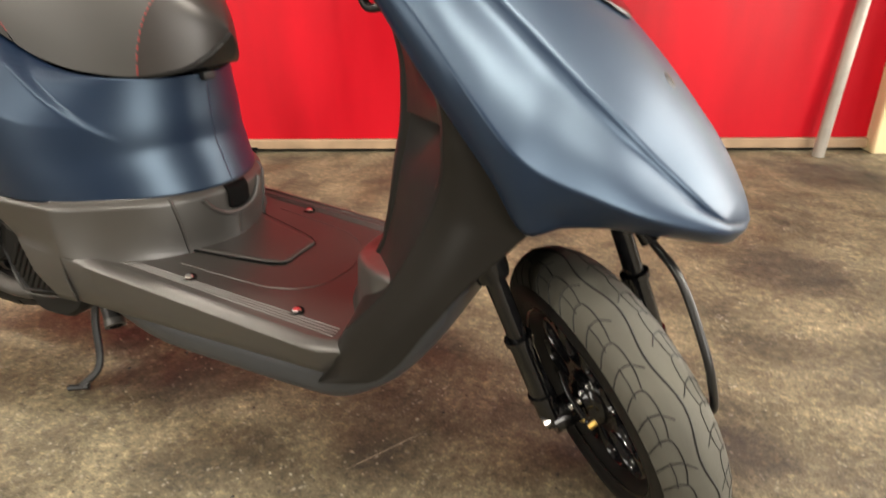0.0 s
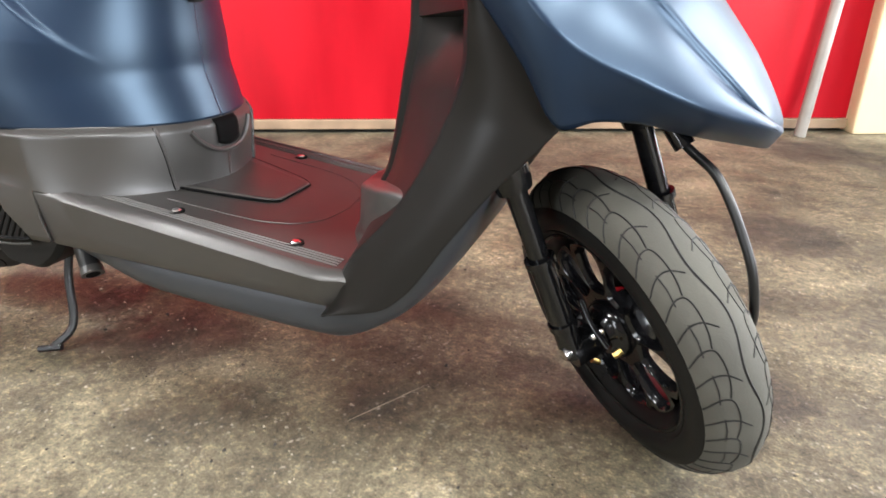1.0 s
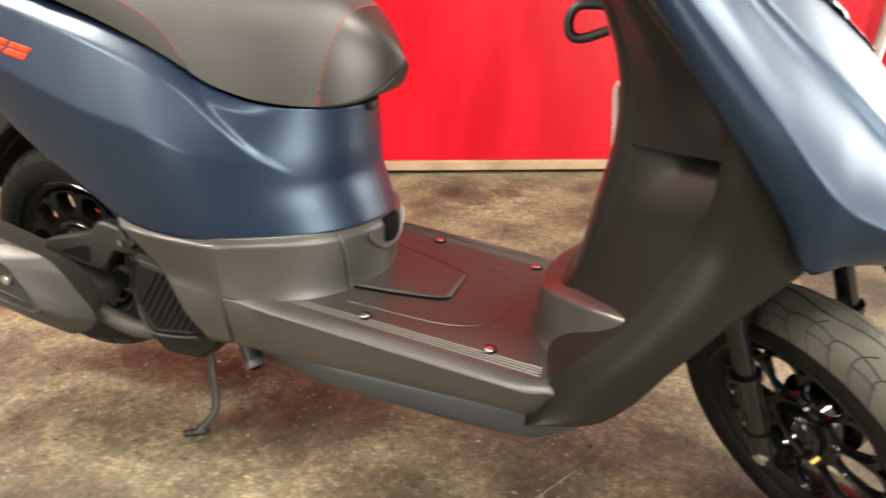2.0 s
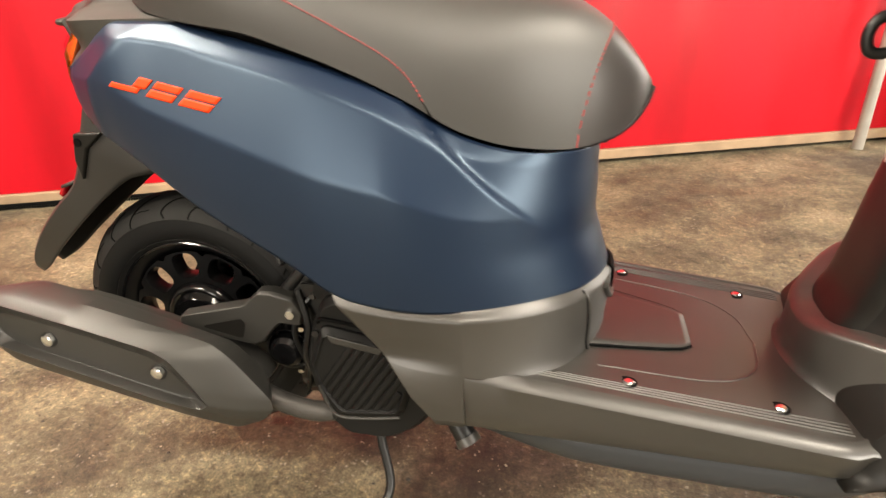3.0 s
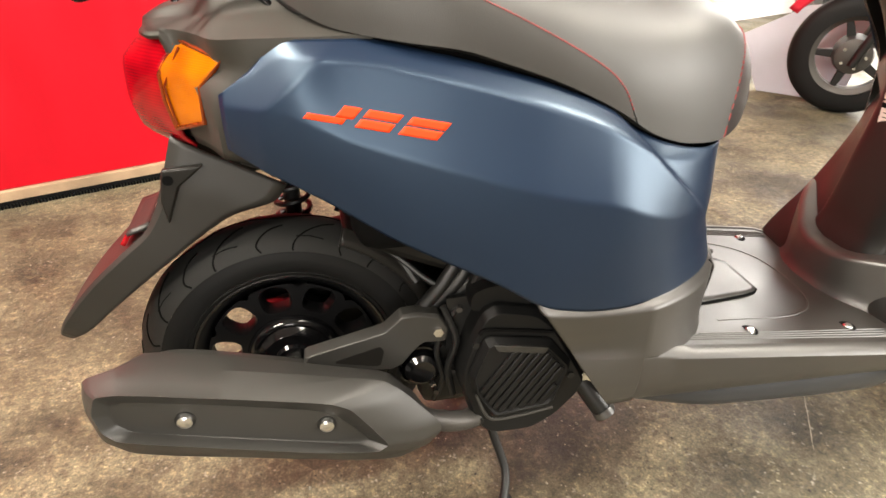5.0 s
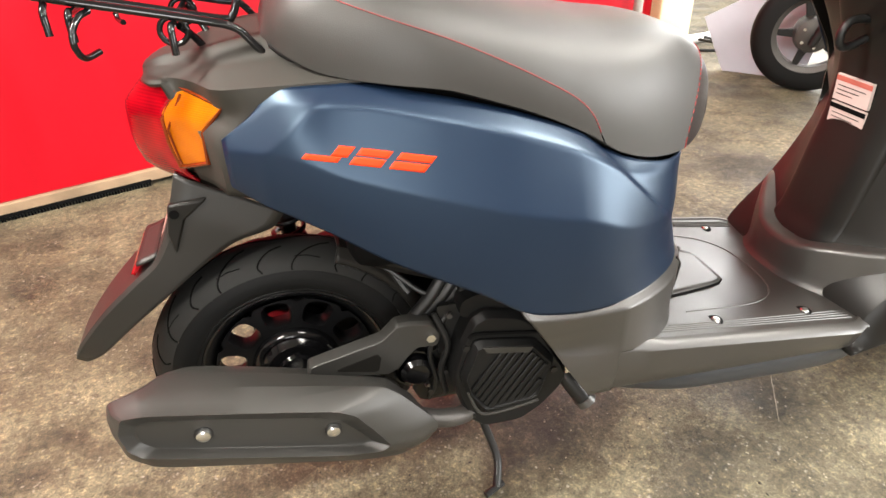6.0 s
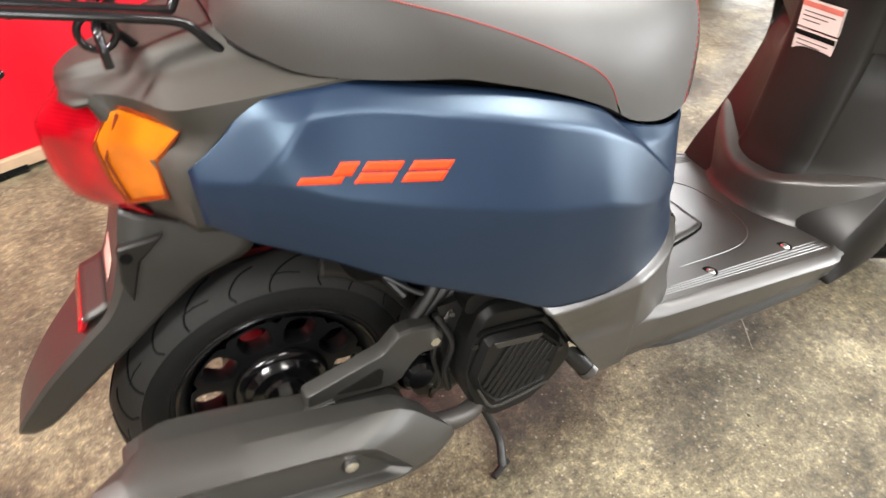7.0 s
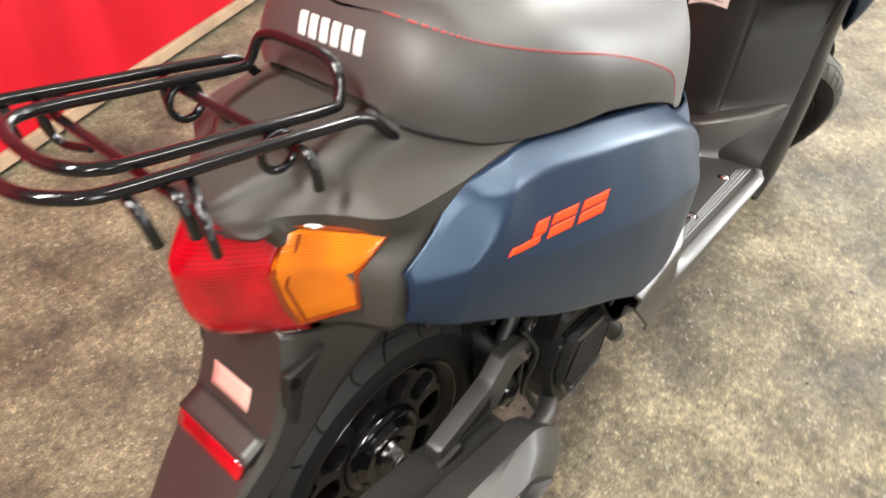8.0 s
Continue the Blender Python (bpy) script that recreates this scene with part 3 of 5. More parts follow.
SEAT_TOP = [(0.026, 0.772), (0.035, 0.796), (0.048, 0.815), (0.062, 0.827), (0.09, 0.838), (0.14, 0.838), (0.22, 0.815), (0.334, 0.778), (0.42, 0.757), (0.504, 0.745), (0.55, 0.732), (0.588, 0.709), (0.615, 0.682), (0.635, 0.655), (0.646, 0.636)]
SEAT_HALF = [(0.026, 0.070), (0.045, 0.104), (0.072, 0.126), (0.108, 0.142), (0.155, 0.156), (0.2, 0.163), (0.3, 0.165), (0.36, 0.161), (0.42, 0.152), (0.48, 0.137), (0.53, 0.116), (0.58, 0.085), (0.62, 0.047), (0.638, 0.02), (0.646, 0.0)]
SEAT_LOW = [(0.026, 0.765), (0.05, 0.750), (0.08, 0.736), (0.108, 0.730), (0.155, 0.723), (0.204, 0.716), (0.254, 0.700), (0.31, 0.679), (0.379, 0.645), (0.439, 0.608), (0.5, 0.588), (0.56, 0.580), (0.60, 0.586), (0.625, 0.600), (0.638, 0.616), (0.646, 0.631)]
SEAM_Z = [(0.062, 0.8265), (0.069, 0.822), (0.088, 0.812), (0.116, 0.801), (0.15, 0.789), (0.2, 0.771), (0.24, 0.754), (0.28, 0.735), (0.32, 0.714), (0.366, 0.686), (0.386, 0.666), (0.402, 0.638)]


def seat_point(x, q):
    """q: 0 at the right lower edge, 0.5 on the middle line, 1 at the left lower edge."""
    a = math.pi * q
    h, top, low = curve(x, SEAT_HALF), curve(x, SEAT_TOP), curve(x, SEAT_LOW)
    c = math.cos(a)
    return Vector((x, -h * (1 if c > 0 else -1) * abs(c) ** 0.62, low + (top - low) * math.sin(a) ** 0.72))


def seam(x):
    """The share of the seat's girth, from the lower edge, at which the red seam runs."""
    if x <= 0.062:
        return 0.5
    low, top = curve(x, SEAT_LOW), curve(x, SEAT_TOP)
    r = min(1.0, max(0.0, (curve(x, SEAM_Z) - low) / (top - low)))
    return 0.0 if x >= 0.402 else math.asin(r ** (1 / 0.72)) / math.pi


def seat():
    xs = [0.026 + 0.62 * (0.5 - 0.5 * math.cos(math.pi * i / 70)) for i in range(71)]
    def nose_x(v):
        return 0.560 + 0.036 * math.sin(math.pi * v)
    def top(u, v):
        x = lerp(0.026, nose_x(v), u**1.6)
        return seat_point(x, lerp(seam(x), 1 - seam(x), v))
    cover = part("seat", sheet(top, 80, 40), SEATTOP, scooter, "grey vinyl saddle with darker sides and red stitching", sharp=70)
    part("seat_nose", sheet(lambda u, v: seat_point(lerp(nose_x(v), 0.646, 1 - (1 - u) ** 1.8), v), 24, 40), SEATNOSE, cover, "smooth dark vinyl nose of the saddle", sharp=70)
    bm = bmesh.new()
    for k in range(46):
        a, b = seat_point(nose_x(k / 46), k / 46), seat_point(nose_x((k + 0.6) / 46), (k + 0.6) / 46)
        tube([a + Vector((0.0004, 0, 0.0004)), b + Vector((0.0004, 0, 0.0004))], 0.0009, 1, 5, bm)
    part("stitching", bm, STITCH, cover, "red stitching")
    for s in BOTH:
        def flank(u, v):
            x = xs[round(u * 70)]
            q = lerp(0, seam(x), v)
            p = seat_point(x, q)
            return Vector((p.x, p.y * -s, p.z))
        bm = bmesh.new()
        sheet(lambda u, v: flank(u * 48 / 70, v), 48, 10, bm)
        part("seat_side", bm, SEATSIDE, cover, "darker vinyl seat side")
        xx = [0.0625 + 0.338 * k / 130 for k in range(131)]
        bm = bmesh.new()
        for a, b in zip(xx[::1], xx[1:]):
            p, q = seat_point(a, seam(a)), seat_point(lerp(a, b, 0.62), seam(lerp(a, b, 0.62)))
            tube([Vector((p.x, p.y * -s, p.z + 0.0003)), Vector((q.x, q.y * -s, q.z + 0.0003))], 0.0008, 1, 5, bm)
        part("stitching", bm, STITCH, cover, "red stitching")
    for s in BOTH:
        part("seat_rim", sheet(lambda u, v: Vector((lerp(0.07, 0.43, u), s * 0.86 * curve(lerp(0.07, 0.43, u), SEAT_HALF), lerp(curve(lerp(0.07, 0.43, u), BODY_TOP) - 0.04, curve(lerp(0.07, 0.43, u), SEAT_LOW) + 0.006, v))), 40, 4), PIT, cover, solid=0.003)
    # closed underside and the black rim under the saddle
    part("seat_base", sheet(lambda u, v: Vector((xs[round(u * 70)], curve(xs[round(u * 70)], SEAT_HALF) * (1.8 * v - 0.9), curve(xs[round(u * 70)], SEAT_LOW) + 0.001)), 70, 6), BLACK, cover, solid=0.006)


TAIL_TOP = [(-0.108, 0.729), (-0.09, 0.738), (-0.06, 0.745), (0.01, 0.760), (0.12, 0.765)]
TAIL_HALF = [(-0.108, 0.018), (-0.098, 0.038), (-0.07, 0.060), (-0.05, 0.082), (-0.040, 0.100), (-0.030, 0.119), (-0.018, 0.128), (-0.01, 0.130), (0.01, 0.134), (0.04, 0.137), (0.12, 0.138)]


def tail():
    def fn(u, v):
        x = -0.108 + 0.23 * u
        w = 2 * v - 1
        s = 1 if w > 0 else -1
        h, top = curve(x, TAIL_HALF), curve(x, TAIL_TOP)
        edge = lerp(0.723, 0.726, step(-0.108, 0.04, x))
        if abs(w) <= 0.6:
            q = abs(w) / 0.6
            rise = 1 - 0.50 * step(0.48, 0.66, q) - 0.50 * step(0.60, 1.08, q)
            return Vector((x, s * h * q, edge + (top - edge) * rise))
        k = (abs(w) - 0.6) / 0.4
        low = curve(x, [(-0.075, 0.610), (-0.03, 0.604), (0.02, 0.592), (0.10, 0.555)])
        low = lerp(edge - 0.006, low, step(-0.088, -0.068, x))
        z = lerp(edge, low, k)
        d = x - curve(z, [(0.60, -0.078), (0.636, -0.072), (0.671, -0.062), (0.70, -0.034), (0.72, -0.028)])
        out = curve(d, [(-0.02, 0.060), (-0.006, 0.076), (0.0, 0.092), (0.02, 0.117), (0.04, 0.129), (0.08, 0.134)])
        wide = lerp(h, min(out, h + 0.02), step(0.0, 0.30, k))
        return Vector((x, s * (wide - 0.016 * k**3), z))
    cover = part("tail_cover", sheet(fn, 44, 60), TAILP, scooter, "dark grey plastic tail cover", solid=0.003, offset=1)
    part("tail_under", sheet(lambda u, v: Vector((lerp(-0.055, 0.02, u), lerp(-1, 1, v) * curve(lerp(-0.055, 0.02, u), [(-0.055, 0.045), (-0.03, 0.062), (0.02, 0.078)]), curve(lerp(-0.055, 0.02, u), [(-0.125, 0.612), (-0.03, 0.606), (0.06, 0.575)]))), 16, 8), DARK, cover, solid=0.003)
    # lamp
    def lamp(y, z):
        depth = curve(z, [(0.602, 0.024), (0.615, 0.008), (0.65, 0.0), (0.685, 0.002), (0.700, 0.014), (0.722, 0.036)])
        a = abs(y) / 0.113
        return Vector((-0.141 + depth * (1 - 0.2 * a) + 0.111 * (a * a / (a + 0.14) * 1.14), y, z))
    def red(u, v):
        z = lerp(0.602, 0.722, v)
        w = curve(z, [(0.602, 0.056), (0.626, 0.061), (0.676, 0.056), (0.722, 0.055)])
        return lamp(w * (2 * u - 1), z)
    lampo = part("tail_lamp", sheet(red, 28, 18), REDLENS, scooter, "red tail lamp lens", solid=0.004, offset=-1)
    for s in BOTH:
        def amber(u, v):
            z0, z1 = lerp(0.624, 0.640, u), lerp(0.716, 0.705, u)
            z = lerp(z0, z1, v)
            w0 = curve(z, [(0.602, 0.057), (0.626, 0.0625), (0.676, 0.0575), (0.722, 0.0565)])
            w1 = curve(z, [(0.622, 0.096), (0.640, 0.098), (0.670, 0.098), (0.690, 0.106), (0.710, 0.113)])
            p = lamp(s * lerp(w0, w1, u), z)
            p.x -= 0.006
            p.y *= 1.04
            return p
        ind = part("indicator", sheet(amber, 14, 16), AMBERLENS, lampo, "amber indicator lens", solid=0.005, offset=s)
        edge = [amber(0, 0), amber(0, 0.33), amber(0, 0.62), amber(0, 1), amber(1, 1), amber(1, 0.55), amber(1, 0), amber(0, 0)]
        part("rim", tube(edge, 0.0028, 1, 6), AMBERDARK, ind)
        step_in = [amber(u, v) + Vector((-0.0012, s * 0.0015, 0)) for u, v in ((0.14, 0.04), (0.13, 0.5), (0.14, 0.95))]
        part("lens_step", tube(step_in, 0.0014, 1, 5), AMBERDARK, ind)
    part("lamp_housing", sheet(lambda u, v: lamp(0.108 * (2 * u - 1), lerp(0.606, 0.716, v)) + Vector((0.012, 0, 0)), 24, 8), BLACK, lampo)
    # flap behind the wheel
    line = [(0.0, -0.100, 0.612), (0.3, -0.124, 0.545), (0.48, -0.148, 0.500), (0.60, -0.185, 0.468), (0.78, -0.237, 0.420), (0.93, -0.284, 0.362), (1.0, -0.292, 0.345)]
    inner = [(0.0, 0.020, 0.545), (0.12, 0.004, 0.527), (0.28, -0.045, 0.514), (0.42, -0.085, 0.490), (0.6, -0.140, 0.448), (0.8, -0.207, 0.393), (0.93, -0.258, 0.348), (1.0, -0.279, 0.336)]
    def flap(u, v):
        rx, rz = curve(u, [(a, b) for a, b, c in line]), curve(u, [(a, c) for a, b, c in line])
        fx, fz = curve(u, [(a, b) for a, b, c in inner]), curve(u, [(a, c) for a, b, c in inner])
        h = curve(u, [(0, 0.057), (0.25, 0.062), (0.5, 0.060), (0.8, 0.046), (1, 0.022)])
        q = 2 * v - 1
        k = max(0.0, (abs(q) - 0.45) / 0.55)
        t = k**1.3
        y = h * (q / 0.45 * 0.9 if abs(q) < 0.45 else (0.9 + 0.1 * min(1, k * 6)) * (1 if q > 0 else -1))
        return Vector((lerp(rx, fx, t), y, lerp(rz, fz, t)))
    fl = part("rear_flap", sheet(flap, 36, 40), FLAPP, scooter, "long dark plastic rear mudguard flap", solid=0.003, offset=1, sharp=30)
    def on_flap(u, y, off):
        h = curve(u, [(0, 0.057), (0.25, 0.062), (0.5, 0.060), (0.8, 0.046), (1, 0.022)])
        v = 0.5 + 0.5 * (y / (0.9 * h) * 0.45)
        p = flap(u, v)
        d = flap(u + 0.01, v) - flap(u - 0.01, v)
        return p + Vector((d.z, 0, -d.x)).normalized() * off
    part("reflector", sheet(lambda u, v: on_flap(lerp(0.535, 0.575, v), lerp(-0.048, 0.048, u), lerp(0.014, 0.008, v)), 8, 4), REDLENS, fl, "red reflector strip", solid=0.006)
    part("ledge", sheet(lambda u, v: on_flap(lerp(0.46, 0.535, v), lerp(-0.052, 0.052, u), 0.001 + 0.013 * v), 8, 4), FLAPP, fl, solid=0.004)
    part("sticker", sheet(lambda u, v: on_flap(lerp(0.33, 0.425, v), lerp(-0.022, 0.034, u), 0.0015), 4, 4), STICKER, fl, "small faded pink sticker", solid=0.0008)
    for s in BOTH:
        fin = [(-0.114, 0.578), (-0.068, 0.580), (-0.098, 0.556), (-0.118, 0.510), (-0.122, 0.540)]
        part("bracket", prism(fin, 0.012, pose(0, 0.056 if s > 0 else -0.068, 0)), DARK, fl, bevel=0.003)
        part("bracket_hole", lathe([(0, -0.0006), (0.006, -0.0006), (0.006, 0.002)], pose(-0.1085, s * 0.0685, 0.566) @ pose(0, 0, 0, 0, 0, 0 if s < 0 else 180), 12), PIT, fl)


def spoke_disc(m, r0, inner, wide, deep):
    """A cast disc about the hub with ten rounded openings in it."""
    bm = bmesh.new()
    half, n = math.pi / 10, 24
    for k in range(10):
        mid = 2 * half * k
        rings = []
        for y, f in ((-0.025, None), (-0.025, 1.13), (-0.021, 1.02), (-0.023 + deep, 1.0), (-0.025 + deep, None)):
            ring = []
            for j in range(n):
                t = 2 * math.pi * (j + 0.5) / n
                c, d = math.cos(t), math.sin(t)
                e = 1 / max(abs(c), abs(d)) if f is None else f / (abs(c) ** 3 + abs(d) ** 3) ** (1 / 3)
                p, q = e * c, e * d
                if f is None:
                    r, a = lerp(r0, 0.1175, (p + 1) / 2), q * half
                else:
                    r = lerp(inner, 0.1125, (p + 1) / 2)
                    a = q * wide / lerp(r, 0.094, 0.4)
                ring.append(bm.verts.new(m @ Vector((r * math.cos(mid + a), y, r * math.sin(mid + a)))))
            rings.append(ring)
        for a, b in zip(rings, rings[1:]):
            for j in range(n):
                bm.faces.new((a[j], a[(j + 1) % n], b[(j + 1) % n], b[j]))
    bmesh.ops.remove_doubles(bm, verts=bm.verts, dist=0.00005)
    return bm


def wheel(name, m, tread, label, hub=1.0, slashes=False, phase=28.5, inner=0.075):
    rim = [(0.137, -0.036), (0.141, -0.031), (0.132, -0.026), (0.125, -0.012), (0.125, 0.012), (0.132, 0.026), (0.141, 0.031), (0.137, 0.036), (0.131, 0.034), (0.123, 0.022), (0.1145, 0.014), (0.1125, 0.0), (0.1145, -0.014), (0.123, -0.022), (0.131, -0.034)]
    w = part(name, lathe(rim, m, 64, closed=True), WHEEL, scooter, label)
    crown = [(0.0, 0.2070), (0.005, 0.2065), (0.014, 0.2035), (0.026, 0.1965), (0.036, 0.1865), (0.0420, 0.1760)]
    bead = [(0.1755, 0.0422), (0.166, 0.0450), (0.156, 0.0452), (0.148, 0.0435), (0.1445, 0.0405), (0.1435, 0.0415), (0.140, 0.0395), (0.136, 0.0350)]
    bm = bmesh.new()
    for side in BOTH:
        lathe([(r, side * y) for r, y in bead], m, 96, bm)
    part("tyre_wall", bm, RUBBER, w, "black tyre side wall")
    part("tyre", lathe([(curve(abs(y), crown), y) for y in (0.042 * k / 14 for k in range(-14, 15))], m, 96), tread, w, "worn rubber tread")
    # tread grooves: hooked arcs from either shoulder, and a wavy line round the middle
    def on_tread(y, a):
        r = curve(abs(y), crown) - 0.0003
        return m @ Vector((r * math.cos(a), y, r * math.sin(a)))
    bm = bmesh.new()
    count = 22 if slashes else 44
    for k in range(count):
        for s in BOTH:
            a0 = 2 * math.pi * (k + 0.5 * (s > 0)) / count
            if k % 2:
                hook = [(0.0415, -0.010), (0.036, -0.001), (0.029, 0.004), (0.020, 0.003), (0.0095, -0.007)]
                tube([on_tread(s * y, a0 + along / 0.2) for y, along in ((0.0300, 0.006), (0.0295, -0.012), (0.0310, -0.030))], 0.0010, 1, 4, bm)
            else:
                hook = [(0.0415, -0.012), (0.036, -0.002), (0.029, 0.004), (0.0225, 0.003), (0.0195, -0.004), (0.0185, -0.018), (0.0195, -0.036), (0.0225, -0.052)]
            if slashes:
                hook = [(0.0412, 0.010), (0.0395, 0.011), (0.034, 0.007), (0.025, -0.006), (0.015, -0.026), (0.010, -0.042)] if k % 2 else [(0.0405, -0.002), (0.036, 0.003), (0.029, -0.004), (0.021, -0.018), (0.017, -0.034)]
            line = spline([(y, along, 0) for y, along in hook], 4)
            tube([on_tread(s * p.x, a0 + p.y / 0.2) for p in line], 0.0015 if slashes else 0.0011, 1, 4, bm)
    tube([on_tread(0.0042 * math.sin(2 * math.pi * j / 220 * 11), 2 * math.pi * j / 220) for j in range(221)], 0.0016, 1, 4, bm)
    part("tread_pattern", bm, PIT if slashes else TREAD_DARK, w)
    # hub and spokes
    part("hub", lathe([(r * hub, y) for r, y in [(0.0, -0.048), (0.026, -0.048), (0.029, -0.043), (0.044, -0.043), (0.046, -0.040), (0.052, -0.034), (0.056, -0.036), (0.061, -0.034), (0.066, -0.026), (0.068, -0.012), (0.068, 0.030), (0.03, 0.042), (0.0, 0.042)]], m, 40), GLOSS, w, "gloss black wheel hub")
    part("spoke_disc", spoke_disc(m @ pose(0, 0, 0, 0, -phase, 0), 0.060 * hub, inner, *((0.0188, 0.024) if hub == 1.0 else (0.0235, 0.011))), WHEEL if hub == 1.0 else GLOSS, w, "cast black spokes round ten openings", sharp=35)
    part("rim_lip", lathe([(0.1335, -0.0365), (0.1365, -0.0385), (0.1395, -0.0365), (0.1365, -0.034)], m, 64, closed=True), GLOSS, w)
    return w


SHIELD_COLUMN = [(0.25, 0.860), (0.282, 0.869), (0.345, 0.888), (0.360, 0.896), (0.373, 0.902), (0.485, 0.926), (0.55, 0.938), (0.60, 0.940), (0.654, 0.930), (0.713, 0.906), (0.80, 0.865), (0.86, 0.835)]
SHIELD_INNER = [(0.215, 0.872), (0.28, 0.903), (0.36, 0.972), (0.45, 1.025), (0.53, 1.055), (0.565, 1.057), (0.60, 1.050), (0.673, 0.998), (0.716, 0.958), (0.80, 0.885), (0.86, 0.84)]
SHIELD_OUTER = [(0.215, 0.874), (0.243, 0.965), (0.335, 1.041), (0.391, 1.084), (0.456, 1.144), (0.464, 1.150), (0.473, 1.145), (0.53, 1.109), (0.598, 1.058), (0.663, 1.012), (0.716, 0.974), (0.80, 0.905), (0.86, 0.862)]


def shield_half(x, z):
    """Half the leg shield's width at its side face."""
    return curve(x, [(0.86, 0.199), (0.95, 0.203), (1.05, 0.200), (1.15, 0.182)]) - 0.02 * step(0.62, 0.86, z)


def shield_round(z):
    """How far the side face rolls in towards its inner edge."""
    return lerp(0.024, 0.007, step(0.47, 0.56, z))


def leg_shield():
    zs = [0.216 + 0.644 * i / 90 for i in range(91)]
    # inner face, row by row upwards: the lower panel, the part that draws back, the lip's underside, the panel over it
    rows = [("low", i / 36) for i in range(37)]
    rows += [("back", i / 10) for i in range(1, 11)] + [("under", 1.0), ("under", 0.5), ("under", 0.10), ("under", 0.02)]
    rows += [("high", i / 30) for i in range(1, 31)]
    for s in BOTH:
        def flank(u, v):
            z = zs[round(v * 90)]
            x = lerp(curve(z, SHIELD_INNER), curve(z, SHIELD_OUTER), u)
            return Vector((x, s * (shield_half(x, z) - shield_round(z) * (1 - min(1, u * 1.15)) ** 2.6), z))
        f = part("leg_shield", sheet(flank, 28, 90), DARK, scooter, "dark grey plastic leg shield", solid=0.004, offset=s, sharp=50)
        def inner(u, v):
            kind, r = rows[round(v * (len(rows) - 1))]
            wide = step(0.06, 0.42, u) * (1 - step(0.93, 0.955, u))
            over = lerp(0.551, 0.568, u)
            deep = 0.0
            if kind == "low":
                z = lerp(0.262, over - 0.075, r)
            elif kind == "high":
                z = lerp(over, 0.86, r)
            elif kind == "back":
                z, deep = lerp(over - 0.075, over - 0.002, r), 0.046 * wide * r**1.7
            else:
                z, deep = over - 0.0015 * r, 0.046 * wide * r
            xc, xe = curve(z, SHIELD_COLUMN) + 0.010, curve(z, SHIELD_INNER)
            ye = shield_half(xe, z) - shield_round(z)
            x = lerp(xc, xe, u)
            # above the pocket the panel lies deep behind the rim
            deep += 0.024 * step(0.58, 0.63, z) * (1 - step(0.70, 0.84, z)) * step(0.45, 0.9, u) * (1 - step(0.93, 0.955, u)) if kind == "high" else 0.0
            return Vector((x + deep, s * lerp(0.058, ye, u), z))
        us = sorted({i / 24 for i in range(25)} | {0.93, 0.942, 0.955})
        part("shield_inside", sheet(inner, 0, 0, us=us, vs=[i / (len(rows) - 1) for i in range(len(rows))]), DARK, f, "inner face of the leg shield with a pocket under a lip", sharp=40)
    def column(u, v):
        z = lerp(0.262, 0.86, v)
        a = math.pi * u
        c = math.cos(a)
        return Vector((curve(z, SHIELD_COLUMN) + 0.05 * (1 - math.sin(a) ** 0.5), -0.076 * (1 if c > 0 else -1) * abs(c) ** 0.6, z))
    vs = [i / 60 for i in range(61)]
    col = part("column_cover", sheet(column, 0, 0, us=[i / 36 for i in range(37)], vs=vs), DARK, scooter, "dark grey steering column cover", sharp=40)
    # boot round the column's foot
    plan = [(-1.0, 0.985, -0.186), (-0.8, 0.947, -0.160), (-0.62, 0.913, -0.126), (-0.48, 0.886, -0.092), (-0.32, 0.865, -0.058), (-0.15, 0.856, -0.026), (0.0, 0.854, 0.0)]
    plan += [(-t, x, -y) for t, x, y in plan[-2::-1]]
    def on_plan(t):
        return Vector((curve(t, [(a, b) for a, b, c in plan]), curve(t, [(a, c) for a, b, c in plan]), 0))
    def boot(u, v):
        t = 2 * u - 1
        p, d = on_plan(t), on_plan(min(1, t + 0.03)) - on_plan(max(-1, t - 0.03))
        n = Vector((-d.y, d.x, 0)).normalized()
        top = 0.338 + 0.036 * step(0.1, 1.0, abs(t))
        out, z = ((0.014, floor_z(p.x) - 0.003), (0.007, floor_z(p.x) + 0.004), (0.003, floor_z(p.x) + 0.012), (0.001, floor_z(p.x) + 0.024), (-0.002, top - 0.007), (-0.0035, top - 0.003), (-0.007, top), (-0.014, top + 0.0015), (-0.050, top + 0.003))[round(v * 8)]
        return Vector((p.x + n.x * out, p.y + n.y * out, z))
    part("column_boot", sheet(boot, 60, 8), FLOORP, scooter, "grey plastic boot round the foot of the steering column", sharp=60)
    # warning labels
    mm = pose(0.9365, 0.008, 0.565, 0, 0, -90) @ pose(0, 0, 0, 4, 0, 0)
    for z0, z1, band, words in ((0.003, 0.045, LABELR, "white warning label with a red band"), (-0.044, -0.001, PIT, "white warning label with a black band")):
        lab = part("label", box(-0.036, 0.036, -0.0016, 0.004, z0, z1, mm), LABELW, col, words)
        part("band", box(-0.036, 0.036, -0.0022, -0.0016, z1 - 0.010, z1 - 0.002, mm), band, lab)
        for k in range(3):
            part("text_line", box(-0.030, 0.026 - 0.012 * k, -0.0020, -0.0016, z1 - 0.018 - 0.007 * k, z1 - 0.0165 - 0.007 * k, mm), MUFFLER, lab)
    # bag hook
    hk = [(0.93, 0.0, 0.704), (0.888, 0.0, 0.706), (0.873, 0.0, 0.699), (0.868, 0.0, 0.684), (0.873, 0.0, 0.669), (0.888, 0.0, 0.666), (0.918, 0.0, 0.676)]
